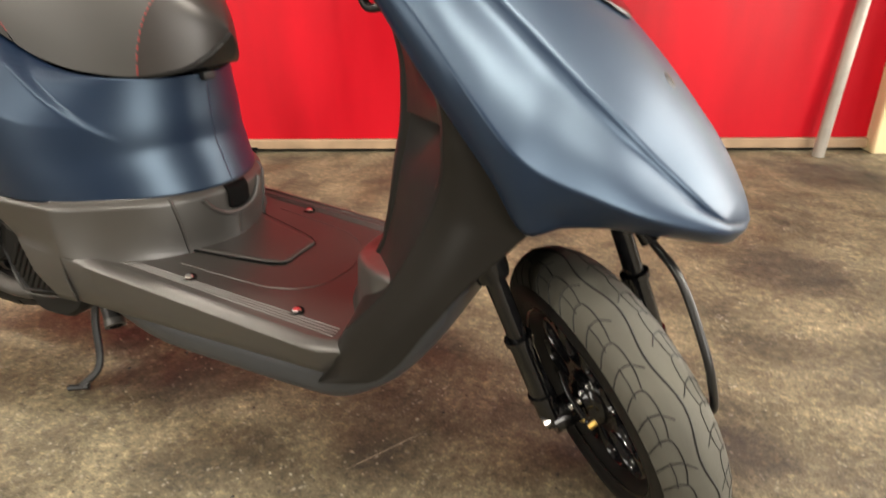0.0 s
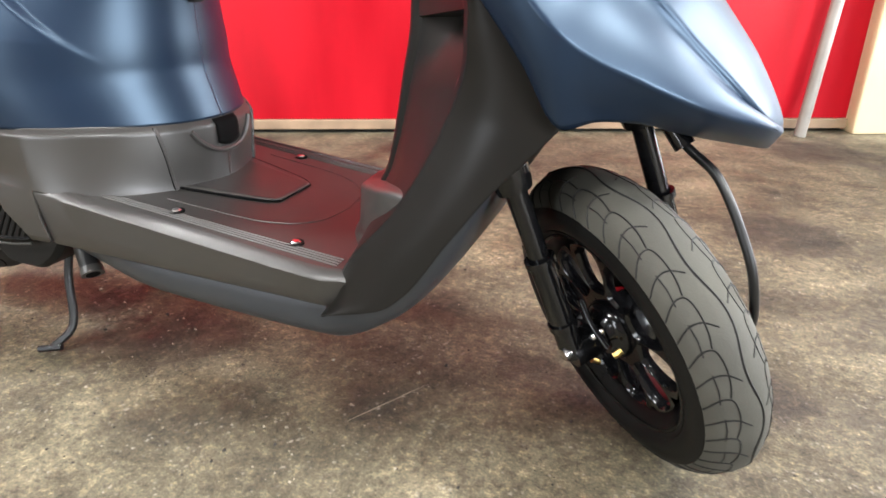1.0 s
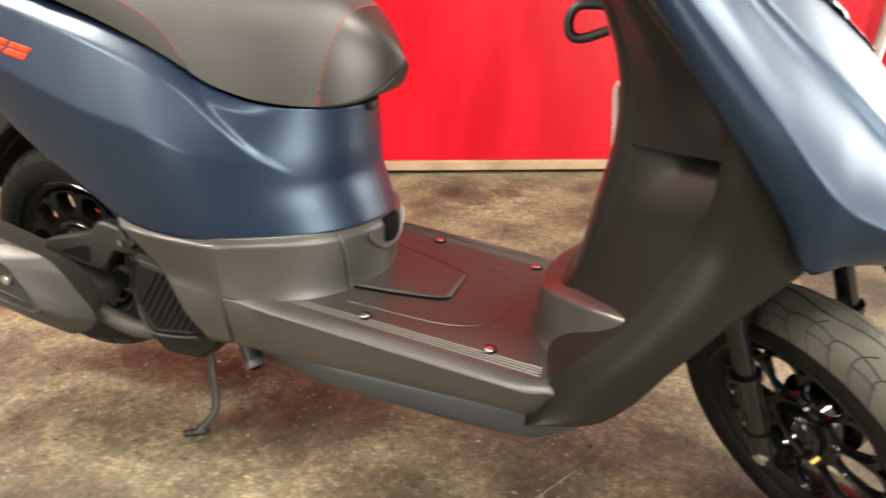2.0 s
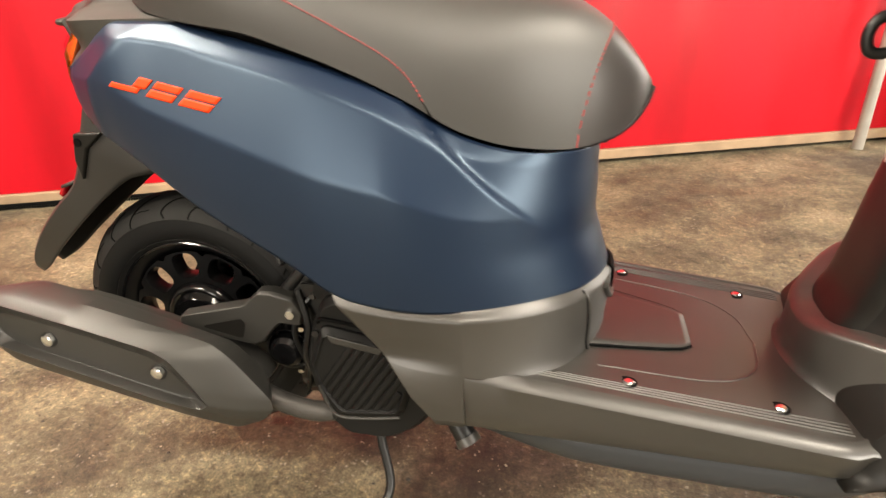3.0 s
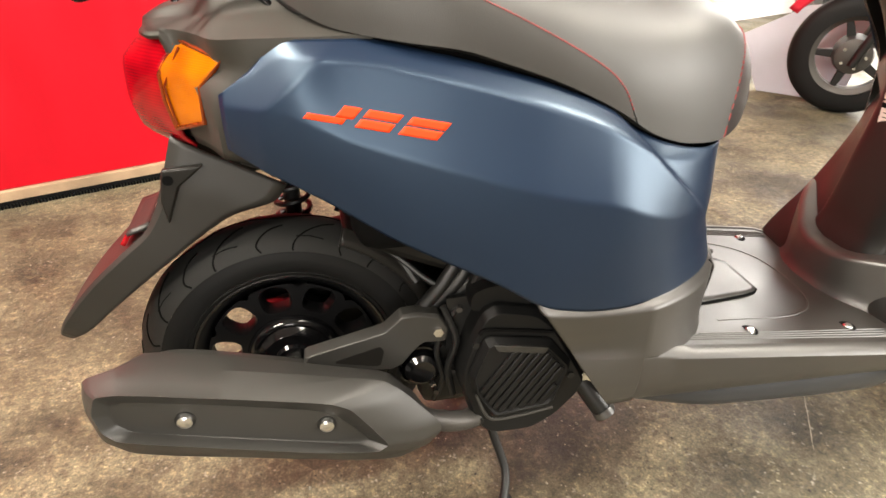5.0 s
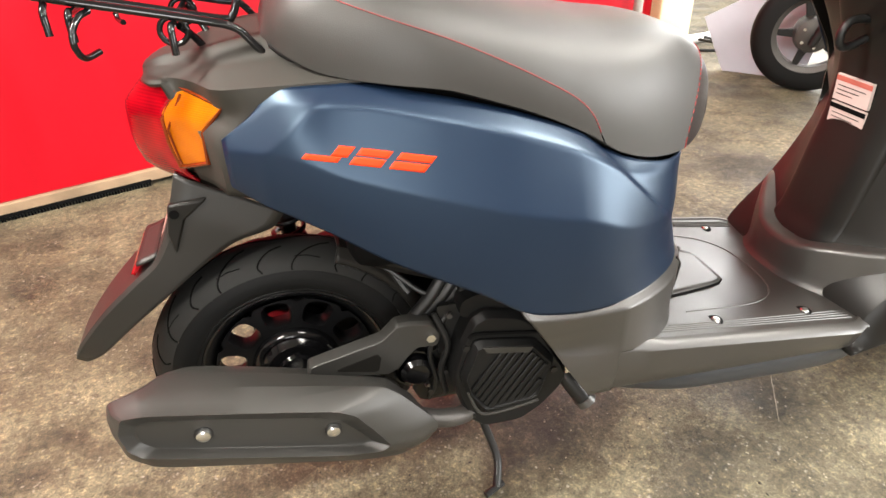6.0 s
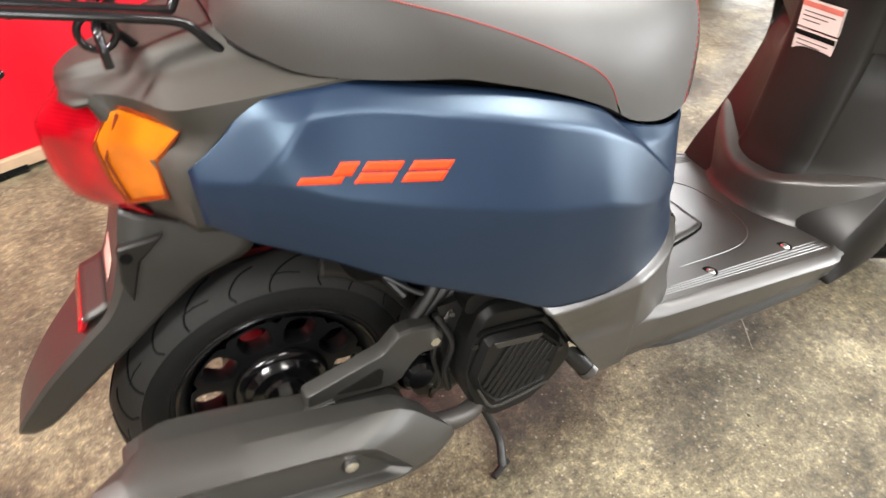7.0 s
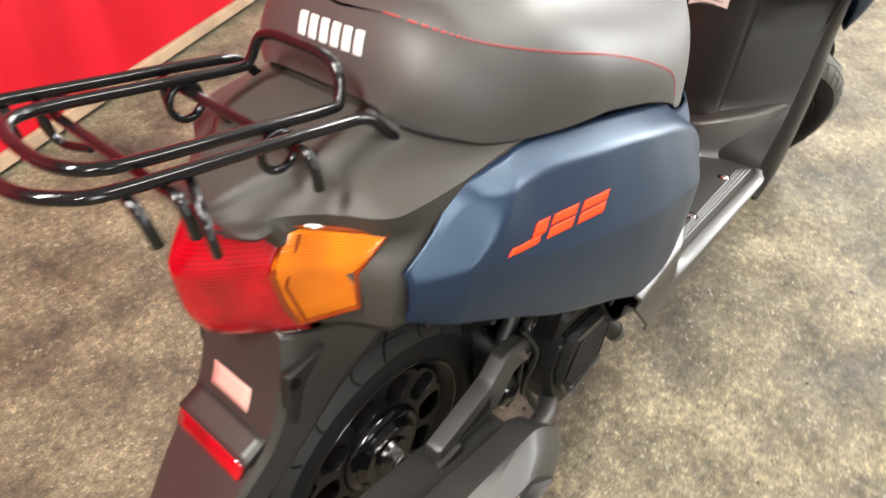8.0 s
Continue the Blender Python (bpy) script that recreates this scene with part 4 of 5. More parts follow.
    part("bag_hook", tube(hk, 0.0065, 6, 10), BLACK, scooter, "black folding bag hook")


# lines along the front cowl from its nose upwards: middle, ridge of the middle band, fold over the skirt, free edge
COWL_AT = (0.0, 0.02, 0.05, 0.12, 0.25, 0.38, 0.50, 0.62, 0.70, 0.78, 0.86, 0.93, 1.0)
COWL_MIDDLE = [(1.358, 0, 0.441), (1.356, 0, 0.449), (1.352, 0, 0.459), (1.341, 0, 0.480), (1.320, 0, 0.515), (1.288, 0, 0.557), (1.246, 0, 0.607), (1.193, 0, 0.662), (1.160, 0, 0.694), (1.120, 0, 0.735), (1.080, 0, 0.775), (1.030, 0, 0.822), (0.94, 0, 0.90)]
COWL_BAND = [(1.358, 0, 0.441), (1.352, 0.034, 0.447), (1.343, 0.062, 0.454), (1.327, 0.098, 0.470), (1.300, 0.118, 0.497), (1.264, 0.131, 0.531), (1.229, 0.146, 0.567), (1.182, 0.154, 0.611), (1.150, 0.157, 0.641), (1.112, 0.157, 0.675), (1.066, 0.157, 0.716), (1.020, 0.154, 0.765), (0.925, 0.145, 0.862)]
COWL_FOLD = [(1.359, 0, 0.438), (1.354, 0.038, 0.442), (1.347, 0.071, 0.449), (1.332, 0.112, 0.461), (1.292, 0.150, 0.477), (1.252, 0.178, 0.494), (1.210, 0.198, 0.514), (1.168, 0.215, 0.535), (1.136, 0.226, 0.562), (1.108, 0.224, 0.594), (1.077, 0.217, 0.630), (1.038, 0.209, 0.675), (0.935, 0.195, 0.79)]
COWL_EDGE = [(1.352, 0, 0.427), (1.347, 0.030, 0.428), (1.340, 0.055, 0.431), (1.322, 0.080, 0.438), (1.290, 0.097, 0.445), (1.252, 0.120, 0.455), (1.218, 0.148, 0.467), (1.180, 0.174, 0.471), (1.151, 0.190, 0.464), (1.118, 0.203, 0.520), (1.080, 0.204, 0.572), (1.037, 0.199, 0.627), (0.930, 0.182, 0.772)]


def along_cowl(line, v):
    return Vector([curve(v, [(a, p[k]) for a, p in zip(COWL_AT, line)]) for k in range(3)])


def cowl_point(u, v):
    """u: right edge, middle, left edge; the fold lies at 0.12 and 0.88, the band's ridge at 0.30 and 0.70."""
    q = abs(2 * u - 1)
    mid, band, fold, edge = (along_cowl(c, v) for c in (COWL_MIDDLE, COWL_BAND, COWL_FOLD, COWL_EDGE))
    room_for = step(0.0, 0.10, v)
    if q <= 0.40:
        t = q / 0.40
        p = mid.lerp(band, t)
        p.x, p.z = lerp(mid.x, band.x, t**2.2), lerp(mid.z, band.z, t**2.2)
    elif q <= 0.76:
        t = (q - 0.40) / 0.36
        p = band.lerp(fold, t)
        dip = 0.0065 * room_for * (t * 6 * math.exp(1 - t * 6) * 0.8 - 0.9 * math.sin(math.pi * t) * t)
        p += Vector((-0.45, -0.45, -0.55)) * dip
    else:
        t = (q - 0.76) / 0.24
        p = fold.lerp(edge, t) + Vector((0, 0.006 * math.sin(math.pi * t) * room_for, 0))
    return Vector((p.x, (-1 if u < 0.5 else 1) * p.y, p.z))


def cowl():
    half = [i / 14 * 0.115 for i in range(14)] + [0.115, 0.117, 0.119, 0.121, 0.123, 0.126] + [0.126 + 0.168 * i / 22 for i in range(1, 22)] + [0.294, 0.297, 0.299, 0.301, 0.304] + [0.304 + 0.196 * i / 22 for i in range(1, 22)]
    us = half + [0.5] + [1 - u for u in half[::-1]]
    part("front_cowl", sheet(cowl_point, 0, 0, us=us, vs=[(j / 110) ** 1.4 for j in range(111)]), BLUE, scooter, "satin blue front cowl with a pointed nose", solid=0.004, offset=1, sharp=70)
    # badge seat on the middle band and the smoked lamp above it
    p = cowl_point(0.455, 0.47)
    n = Vector((0.83, 0, 0.55)).normalized()
    m = Matrix.Translation(p + n * 0.002) @ n.to_track_quat("-Y", "Z").to_matrix().to_4x4()
    badge = part("badge", lathe([(0.0, -0.002), (0.011, -0.002), (0.014, 0.0), (0.014, 0.006)], m, 20), BLACK, scooter, "small black round badge")
    part("badge_screw", lathe([(0.0, -0.003), (0.005, -0.003), (0.006, -0.001)], m, 12), CAST, badge)


# smoked lamp glass on top of the cowl
part_of_glass = lambda u, v: cowl_point(0.5 + (u - 0.5) * (0.18 + 0.22 * v), lerp(0.60 + 0.55 * (u - 0.5) ** 2, 0.93, v)) + Vector((0.006, 0, 0.005))


RAKE = Vector((-math.sin(radians(26)), 0, math.cos(radians(26))))
STEER = Matrix.Translation((1.226, -0.050, 0.199)) @ Matrix.Rotation(radians(-50.5), 4, RAKE)


def front_end():
    m = STEER
    w = wheel("front_wheel", m, TREAD, "black spoked front wheel turned to the right", 0.6, phase=3.0, inner=0.054)
    part("valve", tube([m @ Vector((-0.042, -0.020, -0.112)), m @ Vector((-0.046, -0.034, -0.100))], 0.004, 1, 8), BRASS, w, "brass tyre valve")
    part("brake_arm", tube([m @ Vector((-0.020, -0.050, 0.052)), m @ Vector((0.004, -0.054, 0.030)), m @ Vector((0.030, -0.052, 0.010))], 0.0042, 4, 10), GLOSS, w)
    part("cable_end", tube([m @ Vector((0.012, -0.044, 0.020)), m @ Vector((0.010, -0.060, 0.016))], 0.0048, 1, 12), CHROME, w, "bright cable fitting")
    part("cable_nut", tube([m @ Vector((0.046, -0.044, 0.014)), m @ Vector((0.045, -0.055, 0.011))], 0.0042, 1, 6), BRASS, w, "brass cable nut")
    part("brake_plate", lathe([(0.0, 0.052), (0.045, 0.050), (0.056, 0.040), (0.058, 0.020)], m, 36), BLACK, w)
    for y in (-0.085, 0.085):
        a, b = m @ Vector((-0.078, y, 0.30)), m @ Vector((0.004, y, 0.0))
        f = part("fork_leg", tube([a, a.lerp(b, 0.62)], 0.0125, 1, 16), GLOSS, scooter, "gloss black fork leg")
        part("slider", tube([a.lerp(b, 0.55), b], 0.0150, 1, 16), GLOSS, f)
        part("collar", tube([a.lerp(b, 0.55), a.lerp(b, 0.575)], 0.0185, 1, 16), GLOSS, f)
        part("dust_cover", tube([a.lerp(b, 0.06), a.lerp(b, 0.24), a.lerp(b, 0.27)], (0.024, 0.020), 1, 16), GLOSS, f)
        part("collar", tube([a.lerp(b, 0.84), a.lerp(b, 0.865)], 0.0178, 1, 16), GLOSS, f)
        part("lug", tube([m @ Vector((0.006, y * 0.9, 0.012)), m @ Vector((0.008, y * 1.18, 0.012))], 0.008, 1, 10), CHROME, f, "bright axle bolt")
        part("axle_boss", tube([m @ Vector((0.0, y * 0.55, 0.0)), m @ Vector((0.0, y * 1.02, 0.0))], 0.021, 1, 16), GLOSS, f)
    part("axle", tube([m @ Vector((0, -0.075, 0)), m @ Vector((0, 0.075, 0))], 0.013, 1, 14), CAST, scooter, "grey steel front axle")
    # steering stem and the dark space behind the wheel
    part("fork_crown", tube([m @ Vector((-0.060, -0.10, 0.295)), m @ Vector((-0.062, 0.0, 0.305)), m @ Vector((-0.060, 0.10, 0.295))], 0.022, 4, 12), BLACK, scooter)
    part("steering_stem", tube([m @ Vector((-0.062, 0, 0.29)), Vector((1.02, -0.01, 0.62))], 0.028, 1, 14), BLACK, scooter)
    # brake hose
    hose = [m @ Vector(v) for v in ((-0.03, 0.074, 0.29), (0.017, 0.077, 0.232), (0.075, 0.07, 0.215), (0.125, 0.055, 0.17), (0.143, 0.050, 0.125), (0.13, 0.060, 0.05), (0.07, 0.078, 0.0))]
    h = part("brake_cable", tube(hose, 0.0048, 8, 10), BLACK, scooter, "black front brake cable")
    part("cable_clamp", tube([m @ Vector((-0.01, 0.075, 0.262)), m @ Vector((0.022, 0.077, 0.226))], 0.011, 1, 10), GLOSS, h)
    # near-black sheets stand in for the shade behind the wheel and under the nose
    part("wheel_shade", sheet(lambda u, v: Vector((lerp(1.035, 1.15, v) - 0.02 * abs(2 * u - 1), 0.15 * (2 * u - 1), lerp(0.30, 0.475, v))), 10, 8), PIT, scooter, solid=0.004)
    part("nose_shade", sheet(lambda u, v: Vector((lerp(1.13, 1.34, v), lerp(0.165, 0.015, v) * (2 * u - 1), lerp(0.472, 0.452, v))), 10, 10), PIT, scooter, solid=0.003)


GUARD = [(-0.219, 0.366), (-0.212, 0.394), (-0.172, 0.404), (-0.045, 0.377), (0.108, 0.337), (0.132, 0.316), (0.180, 0.254), (0.181, 0.237), (0.164, 0.218), (0.118, 0.199), (-0.171, 0.270), (-0.210, 0.303)]
RIM = [(-0.200, 0.372), (-0.192, 0.395), (-0.167, 0.394), (-0.05, 0.366), (0.044, 0.342), (0.068, 0.328), (0.092, 0.292), (0.110, 0.262), (0.096, 0.254), (0.037, 0.264), (-0.182, 0.328), (-0.196, 0.345)]
RECESS = [(-0.189, 0.356), (-0.186, 0.370), (-0.170, 0.373), (-0.07, 0.349), (0.027, 0.322), (0.051, 0.309), (0.070, 0.286), (0.088, 0.262), (0.070, 0.259), (0.021, 0.272), (-0.171, 0.326), (-0.186, 0.341)]
FAN = [(0.216, 0.290), (0.230, 0.344), (0.246, 0.380), (0.264, 0.389), (0.318, 0.376), (0.344, 0.352), (0.401, 0.246), (0.394, 0.222), (0.364, 0.187), (0.326, 0.163), (0.264, 0.165), (0.240, 0.190), (0.219, 0.256)]
FAN_IN = [(0.226, 0.290), (0.247, 0.351), (0.337, 0.334), (0.372, 0.288), (0.349, 0.216), (0.261, 0.208), (0.234, 0.254)]


def exhaust():
    top = [(-0.200, 0.345), (-0.184, 0.376), (-0.154, 0.395), (-0.04, 0.367), (0.116, 0.319), (0.133, 0.299), (0.160, 0.262), (0.164, 0.248), (0.152, 0.235), (0.105, 0.220), (-0.16, 0.285), (-0.198, 0.315)]
    swell = [(lerp(a[0], b[0], 0.42), lerp(a[1], b[1], 0.42)) for a, b in zip(GUARD, RIM)]
    guard = part("exhaust_guard", soft_loft([(shrunk(top, 0.95, 0.72), -0.142), (top, -0.1485), (GUARD, -0.1845), (swell, -0.2045), (RIM, -0.2180), (RIM, -0.2187), (RECESS, -0.2045), (shrunk(RECESS, 0.985, 0.96), -0.2035)], 0.12), MUFFLER, scooter, "satin grey exhaust heat guard with two bolts", sharp=24, bevel=0.0018)
    for x, z in ((-0.115, 0.335), (0.038, 0.298)):
        part("bolt_seat", lathe([(0.0, -0.0008), (0.0115, -0.0008), (0.0115, 0.004)], pose(x, -0.2035, z), 20), BLACK, guard)
        part("bolt", lathe([(0, -0.006), (0.0055, -0.006), (0.0085, -0.0045), (0.0092, -0.001), (0.0092, 0.003)], pose(x, -0.2045, z), 14), CHROME, guard, "bright domed bolt")
    can = rounded([(-0.195, 0.315), (-0.19, 0.338), (-0.155, 0.352), (0.13, 0.268), (0.15, 0.235), (0.10, 0.22), (-0.18, 0.27)], 2)
    sil = part("silencer", stacked([(shrunk(can, 0.85), -0.075), (can, -0.09), (can, -0.160)]), MUFFLER, scooter, "grey steel silencer", sharp=35)
    part("exhaust_pipe", tube([(0.12, -0.15, 0.255), (0.185, -0.15, 0.222), (0.24, -0.13, 0.200), (0.30, -0.08, 0.20)], 0.0145, 6, 14), CAST, sil, "stained steel exhaust pipe")
    arm = [(0.014, 0.306), (0.017, 0.327), (0.070, 0.340), (0.121, 0.352), (0.144, 0.374), (0.163, 0.375), (0.194, 0.368), (0.207, 0.347), (0.203, 0.326), (0.172, 0.328), (0.156, 0.312), (0.143, 0.294), (0.126, 0.287), (0.048, 0.300)]
    a = part("silencer_bracket", soft_loft([(arm, -0.090), (arm, -0.1075), (shrunk(arm, 0.97, 0.93), -0.1125)], 0.08), MUFFLER, scooter, "grey cast silencer bracket", sharp=30, bevel=0.0012)
    rec = [(0.049, 0.314), (0.114, 0.331), (0.119, 0.323), (0.113, 0.298)]
    part("bracket_recess", soft_loft([(rec, -0.1110), (rec, -0.1132), (shrunk(rec, 0.86, 0.8), -0.1128)], 0.1), DARK, a, sharp=30)
    part("clip", box(0.012, 0.050, -0.1190, -0.108, 0.296, 0.309), MUFFLER, a, bevel=0.002)
    part("bolt", lathe([(0, -0.006), (0.007, -0.006), (0.0075, 0.0)], pose(0.191, -0.1125, 0.345), 6), CHROME, a, "bright hexagon bolt")


def engine():
    w = wheel("rear_wheel", pose(0, 0, 0.27), TREAD_DARK, "black spoked rear wheel lifted off the ground", slashes=True)
    part("axle_nut", lathe([(0, -0.075), (0.009, -0.075), (0.012, -0.070), (0.012, -0.060), (0.016, -0.060), (0.016, -0.045)], pose(0, 0.0, 0.27), 6), CHROME, w, "bright axle nut")
    fan = part("fan_cover", soft_loft([(FAN, -0.080), (FAN, -0.130), (shrunk(FAN, 0.93), -0.1400)], 0.14), FAN_BLACK, scooter, "black six-sided fan cover with slanting louvres", sharp=30, bevel=0.001)
    face = part("cover_face", soft_loft([(FAN_IN, -0.135), (FAN_IN, -0.1440), (shrunk(FAN_IN, 0.90, 0.86), -0.1540), (shrunk(FAN_IN, 0.86, 0.82), -0.1500)], 0.08), FAN_BLACK, fan, sharp=25, bevel=0.001)
    part("cover_gap", tube([(0.240, -0.1405, 0.352), (0.250, -0.141, 0.358), (0.300, -0.141, 0.350), (0.340, -0.141, 0.342)], 0.0030, 4, 6), PIT, fan)
    part("cover_edge", prism([(0.256, 0.3405), (0.333, 0.3255), (0.326, 0.3155), (0.262, 0.3285)], 0.004, pose(0, -0.1550, 0.002)), MUFFLER, face, bevel=0.0015)
    part("cover_lip", tube([(0.236, -0.150, 0.258), (0.248, -0.153, 0.226), (0.262, -0.154, 0.2125), (0.300, -0.154, 0.2130), (0.346, -0.154, 0.2195)], 0.0022, 5, 8), MUFFLER, face)
    # louvres clipped by the six-sided face
    inside = shrunk(FAN_IN, 0.83, 0.78)
    d = Vector((0.58, 0.81)).normalized()
    for k in range(9):
        c = Vector((0.243 + 0.0135 * k, 0.262))
        ts = []
        for (ax, az), (bx, bz) in zip(inside, inside[1:] + inside[:1]):
            e = Vector((bx - ax, bz - az))
            den = d.x * e.y - d.y * e.x
            if abs(den) > 1e-9:
                t = ((ax - c.x) * e.y - (az - c.y) * e.x) / den
                w = ((ax - c.x) * d.y - (az - c.y) * d.x) / den
                if 0 <= w <= 1:
                    ts.append(t)
        if len(ts) < 2 or max(ts) - min(ts) < 0.02:
            continue
        lo, hi = c + d * min(ts), c + d * max(ts)
        n = Vector((d.y, -d.x)) * 0.0042
        part("louvre", prism([tuple(lo + n), tuple(hi + n), tuple(hi - n), tuple(lo - n)], 0.006, pose(0, -0.1535, 0)), FAN_BLACK, face, bevel=0.0018)
    for x, z in ((0.246, 0.200), (0.382, 0.300), (0.236, 0.335), (0.374, 0.262)):
        part("screw", lathe([(0, -0.003), (0.005, -0.003), (0.0055, 0.001)], pose(x, -0.1400, z), 10), BLACK, fan)
    part("fan_duct", soft_loft([([(0.232, 0.372), (0.233, 0.402), (0.258, 0.412), (0.306, 0.408), (0.330, 0.378)], y) for y in (-0.06, -0.118, -0.122)], 0.2), FAN_BLACK, fan, sharp=30)
    block = part("engine_block", box(0.17, 0.40, -0.085, 0.09, 0.185, 0.34), BLACK, scooter, "dirty black engine block", bevel=0.02)
    part("gearcase", stacked([(rounded([(-0.07, 0.24), (-0.055, 0.33), (0.04, 0.41), (0.22, 0.42), (0.3, 0.28), (0.28, 0.19), (0.1, 0.19)], 2), 0.05), (rounded([(-0.07, 0.24), (-0.055, 0.33), (0.04, 0.41), (0.22, 0.42), (0.3, 0.28), (0.28, 0.19), (0.1, 0.19)], 2), 0.12)]), BLACK, block)
    # cylinder with cooling fins, its cover and the inlet hoses
    part("cylinder_cover", tube([(0.285, -0.10, 0.395), (0.285, 0.05, 0.40)], 0.048, 1, 24), BLACK, block, bevel=0.004)
    part("cylinder_cap", tube([(0.275, -0.085, 0.41), (0.27, -0.06, 0.425)], 0.026, 1, 18), DARK, block)
    for k in range(4):
        y = -0.10 + 0.010 * k
        part("cooling_fin", box(0.205, 0.245, y, y + 0.004, 0.30, 0.385), BLACK, block)
    for k in range(3):
        dx = 0.019 * k
        part("inlet_hose", tube([(0.172 + dx, -0.085 + 0.004 * k, 0.362 + 0.004 * k), (0.205 + dx, -0.082, 0.400), (0.232 + dx, -0.07, 0.436)], 0.0095, 6, 10), BLACK, block)
    part("oil_cap", lathe([(0, -0.018), (0.018, -0.018), (0.024, -0.012), (0.026, 0.02)], pose(0.170, -0.092, 0.275), 24), GLOSS, block, "gloss black round oil cap")
    part("cap_ring", lathe([(0.030, -0.004), (0.033, -0.004), (0.033, 0.02), (0.030, 0.02)], pose(0.170, -0.092, 0.275), 24, closed=True), GLOSS, block)
    random.seed(4)
    for k in range(9):
        x, z = 0.195 + random.uniform(-0.012, 0.03), 0.225 + 0.018 * k
        part("bolt", lathe([(0, -0.005), (0.0045, -0.005), (0.005, 0.004)], pose(x, -0.094 - random.uniform(0, 0.008), z, random.uniform(-20, 20), 0, random.uniform(-25, 25)), 6), CHROME if k % 2 else CAST, block)
    for pts, r in (([(0.20, -0.10, 0.375), (0.215, -0.115, 0.33), (0.205, -0.112, 0.28), (0.215, -0.10, 0.22)], 0.005), ([(0.24, -0.09, 0.385), (0.205, -0.105, 0.352), (0.19, -0.108, 0.31), (0.20, -0.10, 0.25), (0.19, -0.09, 0.205)], 0.004),
                   ([(0.10, -0.03, 0.46), (0.15, -0.06, 0.43), (0.19, -0.08, 0.40), (0.23, -0.085, 0.39)], 0.004), ([(0.06, 0.0, 0.505), (0.13, -0.04, 0.455), (0.17, -0.075, 0.40)], 0.0055)):
        part("cable", tube(pts, r, 8, 8), BLACK, block)
    # inner mudguard over the tyre
    def guard(u, v):
        a = radians(lerp(16, 68, u))
        y = lerp(-0.05, 0.055, v)
        r = 0.214 - 0.018 * max(0, abs(2 * v - 1) - 0.75) / 0.25
        return Vector((r * math.cos(a), y, 0.27 + r * math.sin(a)))
    part("inner_mudguard", sheet(guard, 30, 16), DARK, scooter, "dark plastic inner mudguard", solid=0.003)
    part("air_box", box(0.045, 0.17, -0.075, 0.06, 0.0, 0.055, pose(0.06, 0, 0.475, 0, 24, 0)), DARK, scooter, bevel=0.012)
    part("frame_rail", tube([(-0.02, -0.085, 0.60), (0.10, -0.09, 0.55), (0.22, -0.10, 0.47), (0.36, -0.11, 0.36), (0.40, -0.11, 0.22)], 0.014, 6, 12), BLACK, scooter)
    part("frame_rail", tube([(-0.02, 0.085, 0.60), (0.10, 0.09, 0.55), (0.22, 0.10, 0.47), (0.36, 0.11, 0.36), (0.40, 0.11, 0.22)], 0.014, 6, 12), BLACK, scooter)
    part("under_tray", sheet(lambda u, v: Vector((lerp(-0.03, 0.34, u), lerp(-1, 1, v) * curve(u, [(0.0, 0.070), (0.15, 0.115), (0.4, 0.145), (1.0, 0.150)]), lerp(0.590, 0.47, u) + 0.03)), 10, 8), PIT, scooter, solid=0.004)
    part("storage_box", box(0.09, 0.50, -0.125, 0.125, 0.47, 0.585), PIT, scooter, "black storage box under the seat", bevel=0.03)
    # rear damper
    d = part("rear_damper", tube([(0.02, 0.085, 0.29), (0.015, 0.085, 0.60)], 0.012, 1, 14), BLACK, scooter, "black rear damper with a coil spring")
    coil = [(0.0175 + 0.024 * math.cos(a), 0.085 + 0.024 * math.sin(a), 0.36 + 0.20 * a / (2 * math.pi * 9)) for a in (2 * math.pi * 9 * k / 140 for k in range(141))]
    part("spring", tube(coil, 0.004, 1, 7), BLACK, d)
    # centre stand
    st = part("centre_stand", tube([(0.290, -0.09, 0.17), (0.290, 0.09, 0.17)], 0.010, 1, 12), BLACK, scooter, "black steel centre stand")
    for s in BOTH:
        part("leg", tube([(0.288, s * 0.05, 0.168), (0.286, s * 0.066, 0.110), (0.305, s * 0.094, 0.036), (0.292, s * 0.132, 0.008)], 0.0072, 6, 10), BLACK, st)
        part("foot", tube([(0.305, s * 0.125, 0.008), (0.270, s * 0.141, 0.006)], 0.006, 1, 8), BLACK, st)
    # footrest stub and its hollow end
    peg = part("frame_stub", tube([(0.392, -0.105, 0.245), (0.418, -0.125, 0.205), (0.438, -0.138, 0.176)], 0.0155, 4, 16), BLACK, scooter, "black frame stub with an open end")
    part("stub_hole", tube([(0.436, -0.1368, 0.178), (0.4392, -0.1390, 0.1742)], 0.0105, 1, 14), PIT, peg)
    part("stub_rim", tube([(0.4325, -0.1343, 0.1835), (0.4388, -0.1387, 0.1748)], 0.0172, 1, 16), FLOORP, peg)
    part("clip", box(-0.012, 0.012, -0.002, 0.002, -0.006, 0.006, pose(0.404, -0.125, 0.236, 0, 50, 0)), CHROME, peg, "bright spring clip")


def rack_z(x):
    return 0.780 - 0.22 * x


